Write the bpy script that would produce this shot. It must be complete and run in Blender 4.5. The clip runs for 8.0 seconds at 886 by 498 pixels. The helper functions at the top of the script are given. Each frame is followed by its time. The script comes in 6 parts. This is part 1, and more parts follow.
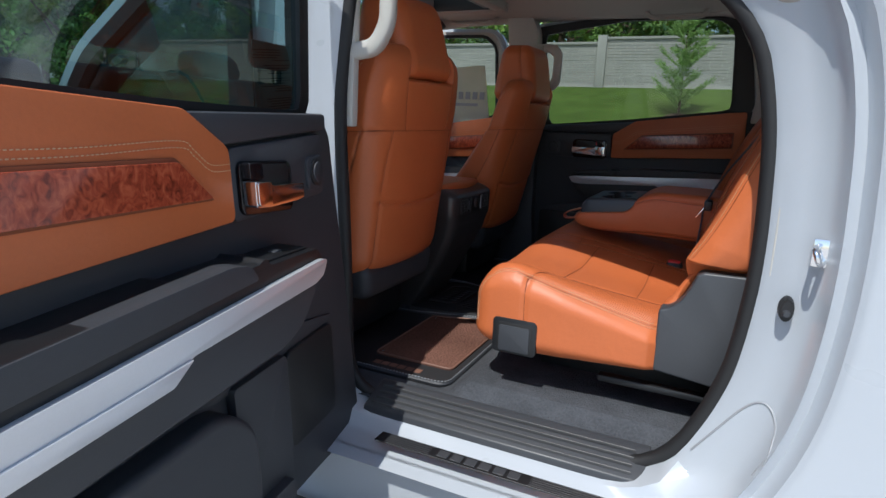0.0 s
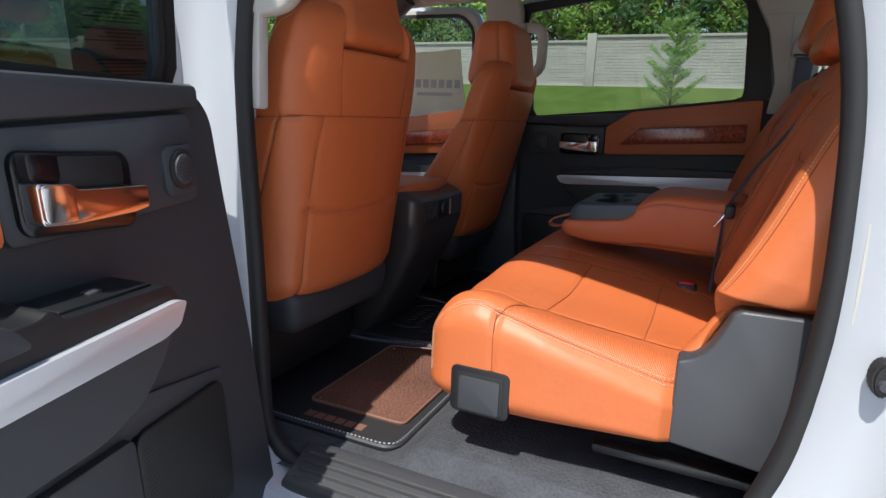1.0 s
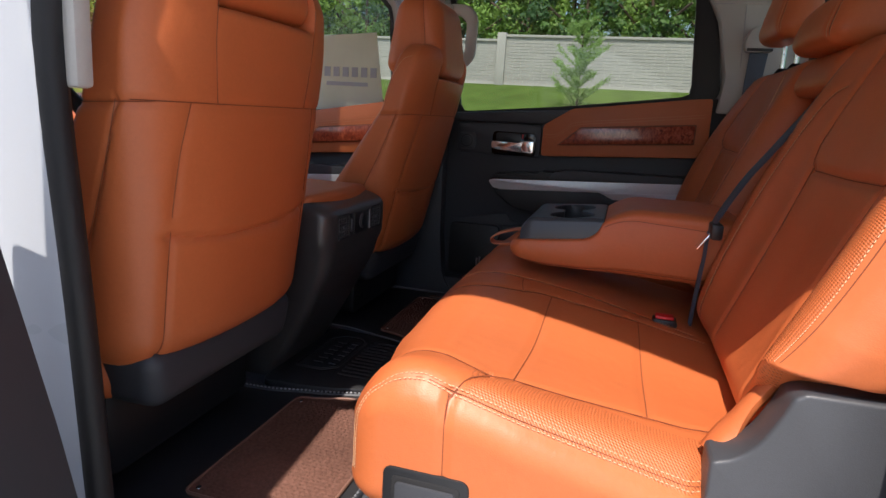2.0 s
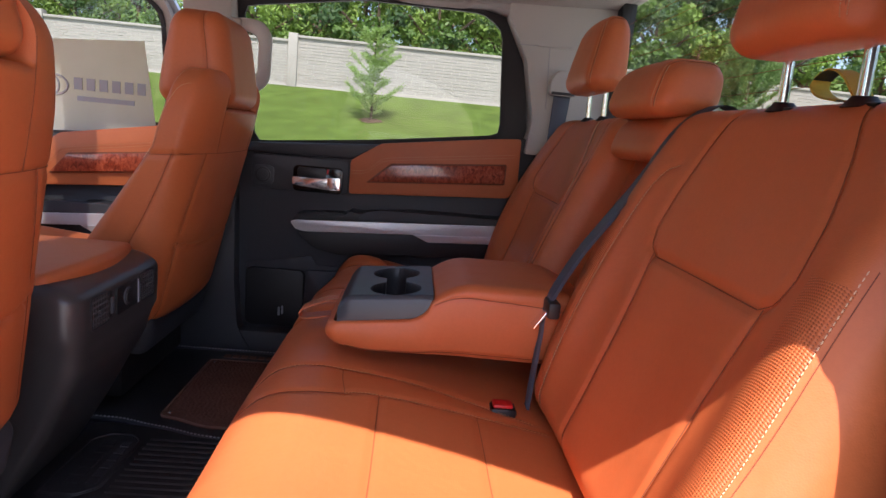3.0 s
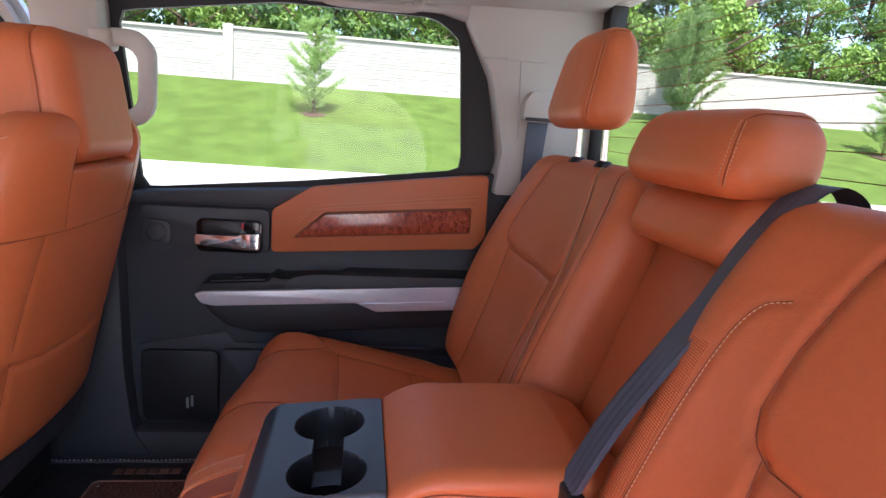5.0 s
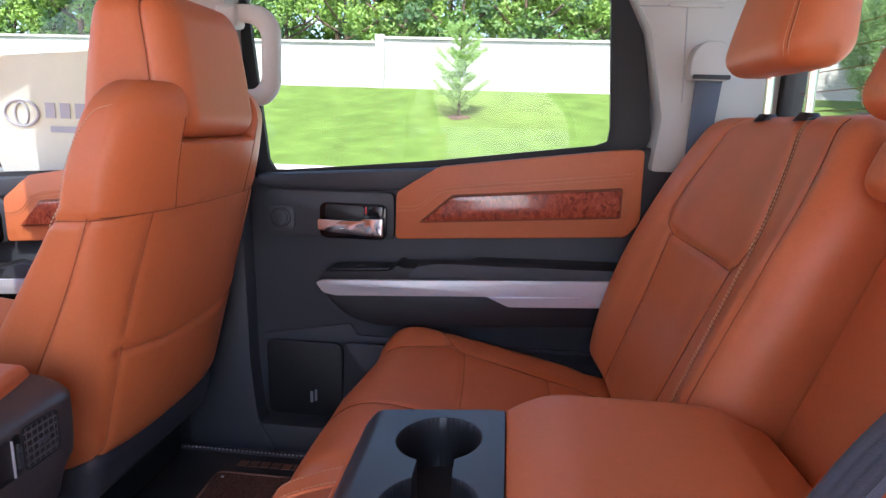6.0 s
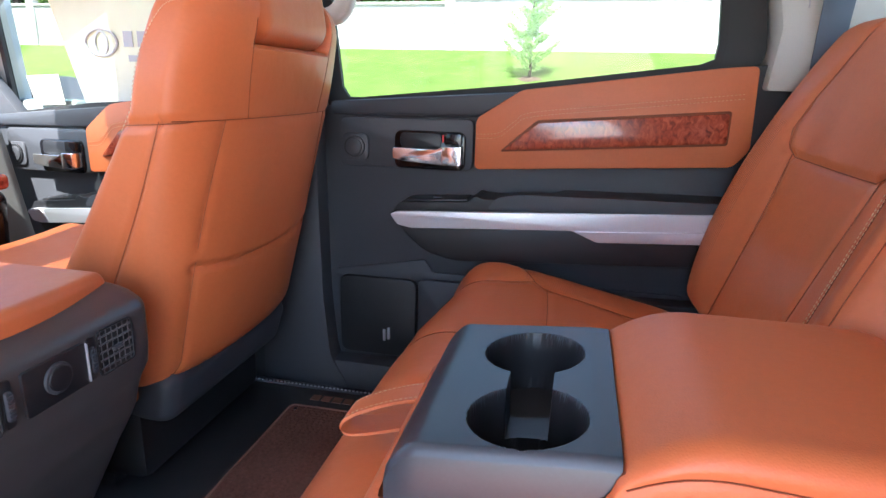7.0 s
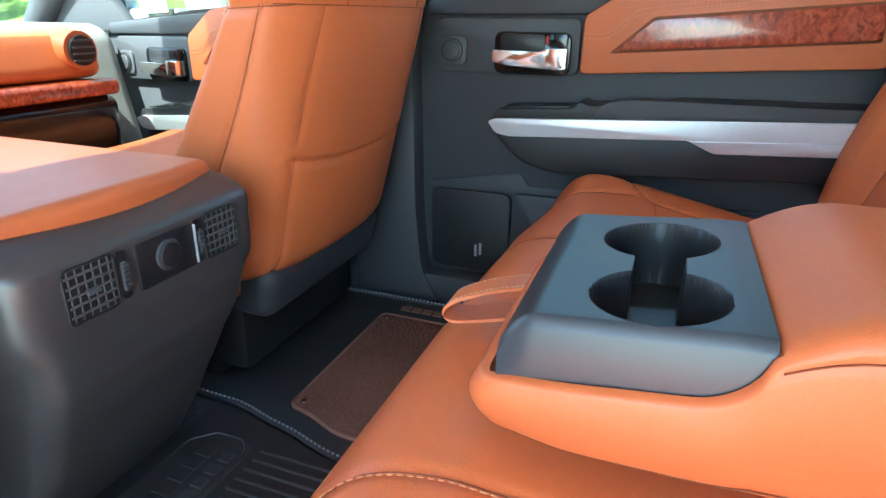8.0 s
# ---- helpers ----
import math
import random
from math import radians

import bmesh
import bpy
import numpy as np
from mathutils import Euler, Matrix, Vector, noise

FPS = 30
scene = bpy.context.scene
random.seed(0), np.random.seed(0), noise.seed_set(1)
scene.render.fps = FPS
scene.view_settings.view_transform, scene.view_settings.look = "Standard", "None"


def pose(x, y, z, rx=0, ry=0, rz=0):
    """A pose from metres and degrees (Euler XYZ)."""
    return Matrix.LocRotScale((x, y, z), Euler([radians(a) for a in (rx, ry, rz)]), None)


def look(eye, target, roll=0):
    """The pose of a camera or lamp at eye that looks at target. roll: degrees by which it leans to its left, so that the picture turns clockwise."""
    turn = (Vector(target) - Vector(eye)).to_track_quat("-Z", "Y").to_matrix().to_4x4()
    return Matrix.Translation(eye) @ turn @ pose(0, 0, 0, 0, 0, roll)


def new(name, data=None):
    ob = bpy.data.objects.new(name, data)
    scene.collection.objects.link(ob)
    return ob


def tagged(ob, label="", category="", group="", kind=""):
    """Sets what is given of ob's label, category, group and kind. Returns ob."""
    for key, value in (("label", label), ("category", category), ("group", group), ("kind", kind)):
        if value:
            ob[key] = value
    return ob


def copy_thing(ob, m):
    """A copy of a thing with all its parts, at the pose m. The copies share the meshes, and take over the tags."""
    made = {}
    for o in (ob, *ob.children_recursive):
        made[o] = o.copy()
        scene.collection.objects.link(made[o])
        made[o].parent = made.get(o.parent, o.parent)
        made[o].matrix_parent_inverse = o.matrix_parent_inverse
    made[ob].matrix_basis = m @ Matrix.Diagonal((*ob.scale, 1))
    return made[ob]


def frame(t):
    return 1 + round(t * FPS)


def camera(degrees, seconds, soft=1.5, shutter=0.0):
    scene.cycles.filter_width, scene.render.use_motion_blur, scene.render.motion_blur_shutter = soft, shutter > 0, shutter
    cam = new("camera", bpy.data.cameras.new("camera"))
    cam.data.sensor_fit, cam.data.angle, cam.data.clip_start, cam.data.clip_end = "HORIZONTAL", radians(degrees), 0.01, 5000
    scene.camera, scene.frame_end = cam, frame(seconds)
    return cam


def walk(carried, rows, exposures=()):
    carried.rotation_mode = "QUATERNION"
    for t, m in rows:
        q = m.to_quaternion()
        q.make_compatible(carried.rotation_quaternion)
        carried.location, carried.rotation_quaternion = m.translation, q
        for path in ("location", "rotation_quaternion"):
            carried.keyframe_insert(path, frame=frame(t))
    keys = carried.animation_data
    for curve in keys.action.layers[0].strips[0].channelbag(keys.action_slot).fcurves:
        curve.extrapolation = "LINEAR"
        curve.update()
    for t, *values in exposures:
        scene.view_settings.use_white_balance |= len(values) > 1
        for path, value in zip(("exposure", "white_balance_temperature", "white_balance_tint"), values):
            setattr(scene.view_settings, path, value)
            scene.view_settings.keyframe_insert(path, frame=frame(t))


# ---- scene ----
cam = camera(72.8, 8.0)
PATH = [
    (0, (0.026, -2.11, 1.496), (-0.812, -0.348, 1.057), 2.3),
    (0.5, (-0.026, -1.914, 1.48), (-0.84, -0.14, 1.043), 2.3),
    (1, (-0.058, -1.722, 1.459), (-0.868, 0.053, 1.021), 2.3),
    (1.2, (-0.079, -1.665, 1.459), (-0.883, 0.112, 1.018), 2.3),
    (2.3, (-0.261, -1.333, 1.447), (-0.616, 0.591, 1.031), 4.3),
    (2.5, (-0.278, -1.29, 1.459), (-0.495, 0.658, 1.06), 4.9),
    (3, (-0.294, -1.188, 1.548), (-0.18, 0.773, 1.171), 5.5),
    (3.5, (-0.289, -1.046, 1.605), (0.03, 0.895, 1.241), 5.7),
    (4, (-0.28, -0.943, 1.652), (0.079, 0.989, 1.284), 5.2),
    (4.2, (-0.281, -0.903, 1.671), (0.074, 1.029, 1.296), 4.9),
    (5.3, (-0.286, -0.686, 1.668), (-0.119, 1.265, 1.263), 3.5),
    (5.5, (-0.262, -0.643, 1.655), (-0.215, 1.315, 1.249), 2.9),
    (6, (-0.255, -0.571, 1.599), (-0.451, 1.375, 1.183), 1.9),
    (6.5, (-0.268, -0.536, 1.553), (-0.59, 1.387, 1.108), 1.4),
    (7, (-0.29, -0.511, 1.504), (-0.696, 1.374, 0.975), 1.4),
    (7.5, (-0.305, -0.496, 1.466), (-0.838, 1.325, 0.832), 1.1),
    (8, (-0.322, -0.495, 1.436), (-0.966, 1.252, 0.706), 0.8),
]
EXPOSURES = [(0, 0.22, 6000, 8), (1, 0.72, 6350, 10), (2.5, 1.12, 6650, 20), (3.5, 2.15, 6650, 30), (4.2, 2.35, 6550, 26), (5.5, 2.65, 6150, 22), (6.5, 3.05, 6100, 20), (8, 3.65, 5700, -12)]
walk(cam, [(t, look(eye, target, roll)) for t, eye, target, roll in PATH], EXPOSURES)

# ---- world and light ----
SUN_DIR = Vector((0.03, 0.67, -1.0)).normalized()
world = bpy.data.worlds.new("sky")
scene.world = world
world.use_nodes = True
_w = world.node_tree
_sky = _w.nodes.new("ShaderNodeTexSky")
_sky.sky_type, _sky.sun_disc = "NISHITA", False
_sky.sun_elevation = math.asin(-SUN_DIR.z)
_sky.sun_rotation = math.atan2(-SUN_DIR.x, -SUN_DIR.y)
_w.links.new(_sky.outputs[0], _w.nodes["Background"].inputs[0])
_w.nodes["Background"].inputs[1].default_value = 0.13
_sun = bpy.data.lights.new("sun", "SUN")
_sun.energy, _sun.angle, _sun.color = 3.8, radians(0.55), (1.0, 0.95, 0.86)
_so = new("sun", _sun)
_so.rotation_euler = SUN_DIR.to_track_quat("-Z", "Y").to_euler()


# ---- materials ----
def ramp_mix(nt, fac, a, b):
    mx = nt.nodes.new("ShaderNodeMix")
    mx.data_type = "RGBA"
    nt.links.new(fac, mx.inputs[0])
    mx.inputs[6].default_value, mx.inputs[7].default_value = (*a, 1), (*b, 1)
    return mx.outputs[2]


def noise_node(nt, co, scale, detail=3.0, rough=0.55):
    n = nt.nodes.new("ShaderNodeTexNoise")
    n.inputs["Scale"].default_value, n.inputs["Detail"].default_value, n.inputs["Roughness"].default_value = scale, detail, rough
    nt.links.new(co, n.inputs["Vector"])
    return n.outputs["Fac"]


def material(name, base, rough=0.5, metal=0.0, var=0.12, big=4.0, fine=300.0, bump=0.1, cells=0.0, crease=0.0, coat=0.0, spec=0.5, dist=0.001, rvar=0.1, each=0.0, sheen=0.0):
    """A surface: colour that varies at a large and a fine scale, uneven gloss and a fine relief."""
    m = bpy.data.materials.new(name)
    m.use_nodes = True
    nt = m.node_tree
    p = nt.nodes["Principled BSDF"]
    co = nt.nodes.new("ShaderNodeTexCoord").outputs["Object"]
    n1, n2 = noise_node(nt, co, big), noise_node(nt, co, fine, 2.0)
    av = nt.nodes.new("ShaderNodeMath")
    av.operation = "MULTIPLY_ADD"
    nt.links.new(n1, av.inputs[0])
    av.inputs[1].default_value = 0.6
    h = nt.nodes.new("ShaderNodeMath")
    h.operation = "MULTIPLY"
    nt.links.new(n2, h.inputs[0])
    h.inputs[1].default_value = 0.4
    nt.links.new(h.outputs[0], av.inputs[2])
    fac = av.outputs[0]
    if each:
        oi = nt.nodes.new("ShaderNodeObjectInfo")
        e = nt.nodes.new("ShaderNodeMath")
        e.operation = "MULTIPLY_ADD"
        nt.links.new(oi.outputs["Random"], e.inputs[0])
        e.inputs[1].default_value = each
        nt.links.new(fac, e.inputs[2])
        fac = e.outputs[0]
    lo, hi = [c * (1 - 2 * var) for c in base], [min(1, c * (1 + 2 * var)) for c in base]
    nt.links.new(ramp_mix(nt, fac, lo, hi), p.inputs["Base Color"])
    r = nt.nodes.new("ShaderNodeMapRange")
    nt.links.new(n1, r.inputs[0])
    r.inputs[3].default_value, r.inputs[4].default_value = max(0.02, rough - rvar), min(1, rough + rvar)
    nt.links.new(r.outputs[0], p.inputs["Roughness"])
    p.inputs["Metallic"].default_value = metal
    p.inputs["Specular IOR Level"].default_value = spec
    p.inputs["Coat Weight"].default_value = coat
    p.inputs["Coat Roughness"].default_value = 0.06
    if sheen:
        p.inputs["Sheen Weight"].default_value, p.inputs["Sheen Roughness"].default_value = sheen, 0.45
    if bump:
        b = nt.nodes.new("ShaderNodeBump")
        b.inputs["Strength"].default_value, b.inputs["Distance"].default_value = bump, dist
        src = n2
        if cells:
            v = nt.nodes.new("ShaderNodeTexVoronoi")
            v.inputs["Scale"].default_value = cells
            nt.links.new(co, v.inputs["Vector"])
            src = v.outputs["Distance"]
        nt.links.new(src, b.inputs["Height"])
        if crease:
            b2 = nt.nodes.new("ShaderNodeBump")
            b2.inputs["Strength"].default_value, b2.inputs["Distance"].default_value = crease, 0.006
            nt.links.new(noise_node(nt, co, 17.0, 3.0, 0.5), b2.inputs["Height"])
            nt.links.new(b2.outputs[0], b.inputs["Normal"])
        nt.links.new(b.outputs[0], p.inputs["Normal"])
    return m


def quilt(name, base):
    """Leather embossed with a fine diamond pattern."""
    m = material(name, base, 0.45, var=0.1, bump=0.0)
    nt = m.node_tree
    p = nt.nodes["Principled BSDF"]
    co = nt.nodes.new("ShaderNodeTexCoord").outputs["Object"]
    sep = nt.nodes.new("ShaderNodeSeparateXYZ")
    nt.links.new(co, sep.inputs[0])

    def mth(op, a, b):
        n = nt.nodes.new("ShaderNodeMath")
        n.operation = op
        for i, q in enumerate((a, b)):
            if q is None:
                continue
            if isinstance(q, (int, float)):
                n.inputs[i].default_value = q
            else:
                nt.links.new(q, n.inputs[i])
        return n.outputs[0]

    xz = mth("ADD", sep.outputs[0], mth("MULTIPLY", sep.outputs[2], 0.8))
    s1 = mth("SINE", mth("MULTIPLY", mth("ADD", xz, sep.outputs[1]), 930.0), None)
    s2 = mth("SINE", mth("MULTIPLY", mth("SUBTRACT", xz, sep.outputs[1]), 930.0), None)
    hgt = mth("MULTIPLY", s1, s2)
    b = nt.nodes.new("ShaderNodeBump")
    b.inputs["Strength"].default_value, b.inputs["Distance"].default_value = 0.36, 0.0016
    nt.links.new(hgt, b.inputs["Height"])
    nt.links.new(b.outputs[0], p.inputs["Normal"])
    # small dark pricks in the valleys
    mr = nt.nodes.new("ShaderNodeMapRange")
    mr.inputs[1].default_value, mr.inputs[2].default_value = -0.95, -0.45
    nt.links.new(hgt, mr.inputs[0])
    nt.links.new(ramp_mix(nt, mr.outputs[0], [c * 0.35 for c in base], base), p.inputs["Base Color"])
    return m


def burl(name):
    """Lacquered burl wood."""
    m = material(name, (0.2, 0.045, 0.015), 0.22, var=0.3, coat=0.55, bump=0.0)
    nt = m.node_tree
    p = nt.nodes["Principled BSDF"]
    co = nt.nodes.new("ShaderNodeTexCoord").outputs["Object"]
    n = nt.nodes.new("ShaderNodeTexNoise")
    n.inputs["Scale"].default_value, n.inputs["Detail"].default_value, n.inputs["Distortion"].default_value = 74.0, 9.0, 1.3
    mp = nt.nodes.new("ShaderNodeMapping")
    mp.inputs["Scale"].default_value = (1.2, 1.0, 0.8)
    nt.links.new(co, mp.inputs[0])
    nt.links.new(mp.outputs[0], n.inputs["Vector"])
    cr = nt.nodes.new("ShaderNodeValToRGB")
    cr.color_ramp.elements[0].position, cr.color_ramp.elements[0].color = 0.27, (0.11, 0.018, 0.010, 1)
    cr.color_ramp.elements[1].position, cr.color_ramp.elements[1].color = 0.76, (0.56, 0.13, 0.055, 1)
    e = cr.color_ramp.elements.new(0.5)
    e.color = (0.36, 0.06, 0.026, 1)
    nt.links.new(n.outputs["Fac"], cr.inputs[0])
    nt.links.new(cr.outputs[0], p.inputs["Base Color"])
    return m


def glass(name, tint, gloss=0.02, base=0.05):
    """Thin pane: tinted see-through with a mirror-like sheen."""
    m = bpy.data.materials.new(name)
    m.use_nodes = True
    nt = m.node_tree
    nt.nodes.remove(nt.nodes["Principled BSDF"])
    tr, gl, mx, fr, pw, md = (nt.nodes.new("ShaderNode" + k) for k in ("BsdfTransparent", "BsdfGlossy", "MixShader", "LayerWeight", "Math", "Math"))
    tr.inputs[0].default_value = (*tint, 1)
    gl.inputs["Roughness"].default_value = gloss
    fr.inputs[0].default_value = 0.5
    pw.operation, md.operation = "POWER", "MULTIPLY_ADD"
    pw.inputs[1].default_value, md.inputs[1].default_value, md.inputs[2].default_value = 4.0, 0.9, base
    nt.links.new(fr.outputs[1], pw.inputs[0])
    nt.links.new(pw.outputs[0], md.inputs[0])
    nt.links.new(md.outputs[0], mx.inputs[0])
    nt.links.new(tr.outputs[0], mx.inputs[1])
    nt.links.new(gl.outputs[0], mx.inputs[2])
    nt.links.new(mx.outputs[0], nt.nodes["Material Output"].inputs[0])
    return m


def leaf(name, base, trans=0.25):
    m = material(name, base, 0.55, var=0.35, big=0.9, fine=9.0, bump=0.0, each=0.35)
    nt = m.node_tree
    p = nt.nodes["Principled BSDF"]
    tb, mx = nt.nodes.new("ShaderNodeBsdfTranslucent"), nt.nodes.new("ShaderNodeMixShader")
    tb.inputs[0].default_value = (base[0] * 1.6, base[1] * 1.5, base[2], 1)
    mx.inputs[0].default_value = trans
    nt.links.new(p.outputs[0], mx.inputs[1])
    nt.links.new(tb.outputs[0], mx.inputs[2])
    nt.links.new(mx.outputs[0], nt.nodes["Material Output"].inputs[0])
    return m


TAN = (0.53, 0.136, 0.042)
M_LEATHER = material("tan_leather", TAN, 0.46, spec=0.48, var=0.07, big=7, fine=160, bump=0.22, cells=520, dist=0.0006, rvar=0.06, crease=0.35)
M_QUILT = quilt("embossed_tan_leather", TAN)
M_THREAD = material("cream_thread", (0.62, 0.42, 0.25), 0.7, bump=0.0)
M_TANTHREAD = material("tan_thread", (0.60, 0.26, 0.12), 0.7, bump=0.0)
M_SEAM = material("seam_thread", (0.20, 0.055, 0.020), 0.8, bump=0.0)
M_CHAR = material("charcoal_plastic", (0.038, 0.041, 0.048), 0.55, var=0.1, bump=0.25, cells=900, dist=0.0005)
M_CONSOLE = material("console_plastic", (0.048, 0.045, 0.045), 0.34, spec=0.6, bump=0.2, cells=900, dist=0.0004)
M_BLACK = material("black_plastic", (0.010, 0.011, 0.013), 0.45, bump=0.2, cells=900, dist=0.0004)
M_GLOSSBLK = material("piano_black", (0.006, 0.006, 0.008), 0.15, bump=0.0)
M_SLATE = material("slate_plastic", (0.035, 0.045, 0.055), 0.36, bump=0.05, cells=1400, dist=0.0004)
M_TRIM = material("grey_side_trim", (0.050, 0.053, 0.060), 0.42, bump=0.25, cells=700, dist=0.0005)
M_SILVER = material("satin_silver", (0.62, 0.63, 0.66), 0.36, metal=0.45, var=0.04, bump=0.03)
M_CHROME = material("chrome", (0.85, 0.85, 0.86), 0.11, metal=1.0, var=0.02, bump=0.0, rvar=0.02)
M_BURL = burl("burl_wood")
M_RUBBER = material("rubber", (0.012, 0.012, 0.013), 0.6, bump=0.15)
M_MATRUB = material("mat_rubber", (0.024, 0.024, 0.026), 0.45, bump=0.2, cells=500, dist=0.0006)
M_CARPET = material("grey_carpet", (0.050, 0.053, 0.060), 0.95, var=0.95, big=9, fine=190, bump=1.0, dist=0.004, spec=0.1)
M_RUG = material("brown_rug", (0.125, 0.062, 0.046), 0.95, var=0.6, fine=120, bump=1.0, dist=0.003, spec=0.1)
M_PAINT = material("pearl_white_paint", (0.45, 0.48, 0.52), 0.3, var=0.02, bump=0.0, coat=0.8)
M_HEAD = material("beige_headliner", (0.42, 0.40, 0.37), 0.9, var=0.06, fine=500, bump=0.3, spec=0.15)
M_PILLAR = material("light_pillar_trim", (0.45, 0.435, 0.40), 0.6, var=0.05, bump=0.2, cells=800, dist=0.0004)
M_BELT = material("dark_grey_webbing", (0.066, 0.080, 0.108), 0.55, var=0.15, fine=900, bump=0.5, dist=0.001)
M_RED = material("red_button", (0.6, 0.015, 0.015), 0.4, bump=0.0)
M_PAPER = material("white_paper", (0.75, 0.75, 0.72), 0.7, var=0.03, bump=0.0)
M_INK = material("grey_print", (0.36, 0.36, 0.37), 0.7, bump=0.0)
M_GREYTXT = material("grey_lettering", (0.30, 0.31, 0.33), 0.5, bump=0.0)
M_BRONZE = material("bronze_lettering", (0.20, 0.10, 0.07), 0.6, bump=0.0)
M_YELLOW = material("mustard_strap", (0.55, 0.38, 0.05), 0.8, var=0.2, fine=600, bump=0.4)
M_GLASS = glass("clear_glass", (0.51, 0.555, 0.515), base=0.03)
M_SCREEN = glass("windscreen_glass", (0.84, 0.88, 0.85))
M_ROOFGLASS = glass("sunroof_glass", (0.20, 0.22, 0.21))
M_TINT = glass("tinted_glass", (0.26, 0.38, 0.40), base=0.08)
M_PALE = glass("pale_green_glass", (0.24, 0.40, 0.42), base=0.20)
M_SHEET = material("tinted_price_paper", (0.24, 0.22, 0.19), 0.7, var=0.03, bump=0.0)
M_DASHEND = material("grey_dash_end", (0.13, 0.135, 0.13), 0.6, var=0.08, bump=0.2, cells=800, dist=0.0004)
M_VANE = material("grey_vent_vane", (0.07, 0.07, 0.072), 0.4, bump=0.0)
M_FILM = leaf("thin_paper_film", (0.5, 0.5, 0.49), 0.5)
M_GRASS = material("lawn_soil", (0.086, 0.138, 0.030), 0.9, var=0.42, big=1.1, fine=75, bump=0.5, dist=0.02, spec=0.1)
M_ROAD = material("pale_concrete_road", (0.54, 0.525, 0.50), 0.85, var=0.08, big=0.5, fine=40, bump=0.3, dist=0.003)
M_KERB = material("concrete_kerb", (0.5, 0.49, 0.46), 0.85, var=0.1, big=1.5, fine=60, bump=0.3, dist=0.003)
M_STONE = material("pale_wall_block", (0.345, 0.335, 0.315), 0.9, var=0.1, big=1.2, fine=25, bump=0.5, dist=0.008, each=0.25)
M_MORTAR = material("wall_joint", (0.45, 0.44, 0.41), 0.95, var=0.1, bump=0.3)
M_BARK = material("bark", (0.09, 0.06, 0.04), 0.9, var=0.3, big=3, fine=30, bump=0.7, dist=0.02)
M_LEAF = [leaf("leaves_mid", (0.085, 0.17, 0.035)), leaf("leaves_light", (0.15, 0.25, 0.05)), leaf("leaves_dark", (0.045, 0.10, 0.035))]
M_NEEDLE = leaf("pine_needles", (0.21, 0.33, 0.11), 0.3)
M_NEEDLE_DEEP = leaf("deep_green_pine_needles", (0.12, 0.20, 0.07), 0.3)
M_MULCH = material("mulch", (0.075, 0.046, 0.030), 0.95, var=0.3, fine=30, bump=0.8, dist=0.02)


# ---- building helpers ----
def thing(name, label, category, at=(0, 0, 0), kind="", group=""):
    e = new(name)
    e.empty_display_size = 0.05
    e.location = at
    return tagged(e, label, category, group, kind)


def put(name, verts, faces, mats, parent=None, label="", sharp=35, slots=None, local=False):
    """Links one mesh. Vertices are in world metres unless local is set."""
    me = bpy.data.meshes.new(name)
    v = np.asarray(verts, float)
    if parent is not None and not local:
        o = parent
        off = Vector((0, 0, 0))
        while o is not None:
            off += o.location
            o = o.parent
        v = v - np.array(off)
    me.from_pydata([tuple(q) for q in v], [], [tuple(int(i) for i in f) for f in faces])
    for mm in mats if isinstance(mats, (list, tuple)) else [mats]:
        me.materials.append(mm)
    if slots is not None:
        me.polygons.foreach_set("material_index", [int(s) for s in slots])
    me.polygons.foreach_set("use_smooth", [True] * len(me.polygons))
    me.set_sharp_from_angle(angle=radians(sharp))
    me.update()
    ob = new(name, me)
    ob.parent = parent
    if label:
        ob["label"] = label
    return ob


def part(name, bm, mat, parent, label="", sharp=35, local=False):
    bmesh.ops.recalc_face_normals(bm, faces=bm.faces)
    bm.verts.index_update()
    v = [tuple(q.co) for q in bm.verts]
    f = [[q.index for q in p.verts] for p in bm.faces]
    bm.free()
    return put(name, v, f, mat, parent, label, sharp, None, local)


def cuts(h, r, step, k=4):
    n = max(1, round(2 * (h - r) / step))
    t = (h - r) + r * np.tan(np.linspace(0, math.pi / 4, k + 1))[1:]
    return np.concatenate([-t[::-1], np.linspace(-(h - r), h - r, n + 1), t])


def rbox(h, r, step, k=4):
    """A finely divided box with rounded edges: points, outward normals, faces."""
    h = np.array(h, float)
    ax = [cuts(h[i], r, step, k) for i in range(3)]
    index, pts, faces = {}, [], []
    for a in range(3):
        b, c = (a + 1) % 3, (a + 2) % 3
        for s in (-1, 1):
            ids = []
            for p in ax[b]:
                row = []
                for q in ax[c]:
                    v = [0, 0, 0]
                    v[a], v[b], v[c] = s * h[a], p, q
                    key = (round(v[0], 5), round(v[1], 5), round(v[2], 5))
                    if key not in index:
                        index[key] = len(pts)
                        pts.append(v)
                    row.append(index[key])
                ids.append(row)
            for i in range(len(ids) - 1):
                for j in range(len(ids[0]) - 1):
                    f = (ids[i][j], ids[i + 1][j], ids[i + 1][j + 1], ids[i][j + 1])
                    faces.append(f if s > 0 else f[::-1])
    p = np.array(pts, float)
    c = np.clip(p, -(h - r), h - r)
    d = p - c
    n = d / np.linalg.norm(d, axis=1)[:, None]
    return c + n * r, n, faces


def poly_dist(p, line):
    """Distance of 2D points from a polyline."""
    best = np.full(len(p), 1e9)
    for a, b in zip(line[:-1], line[1:]):
        a, b = np.array(a, float), np.array(b, float)
        d = b - a
        t = np.clip(((p - a) @ d) / max(1e-12, d @ d), 0, 1)
        best = np.minimum(best, np.linalg.norm(p - (a + t[:, None] * d), axis=1))
    return best


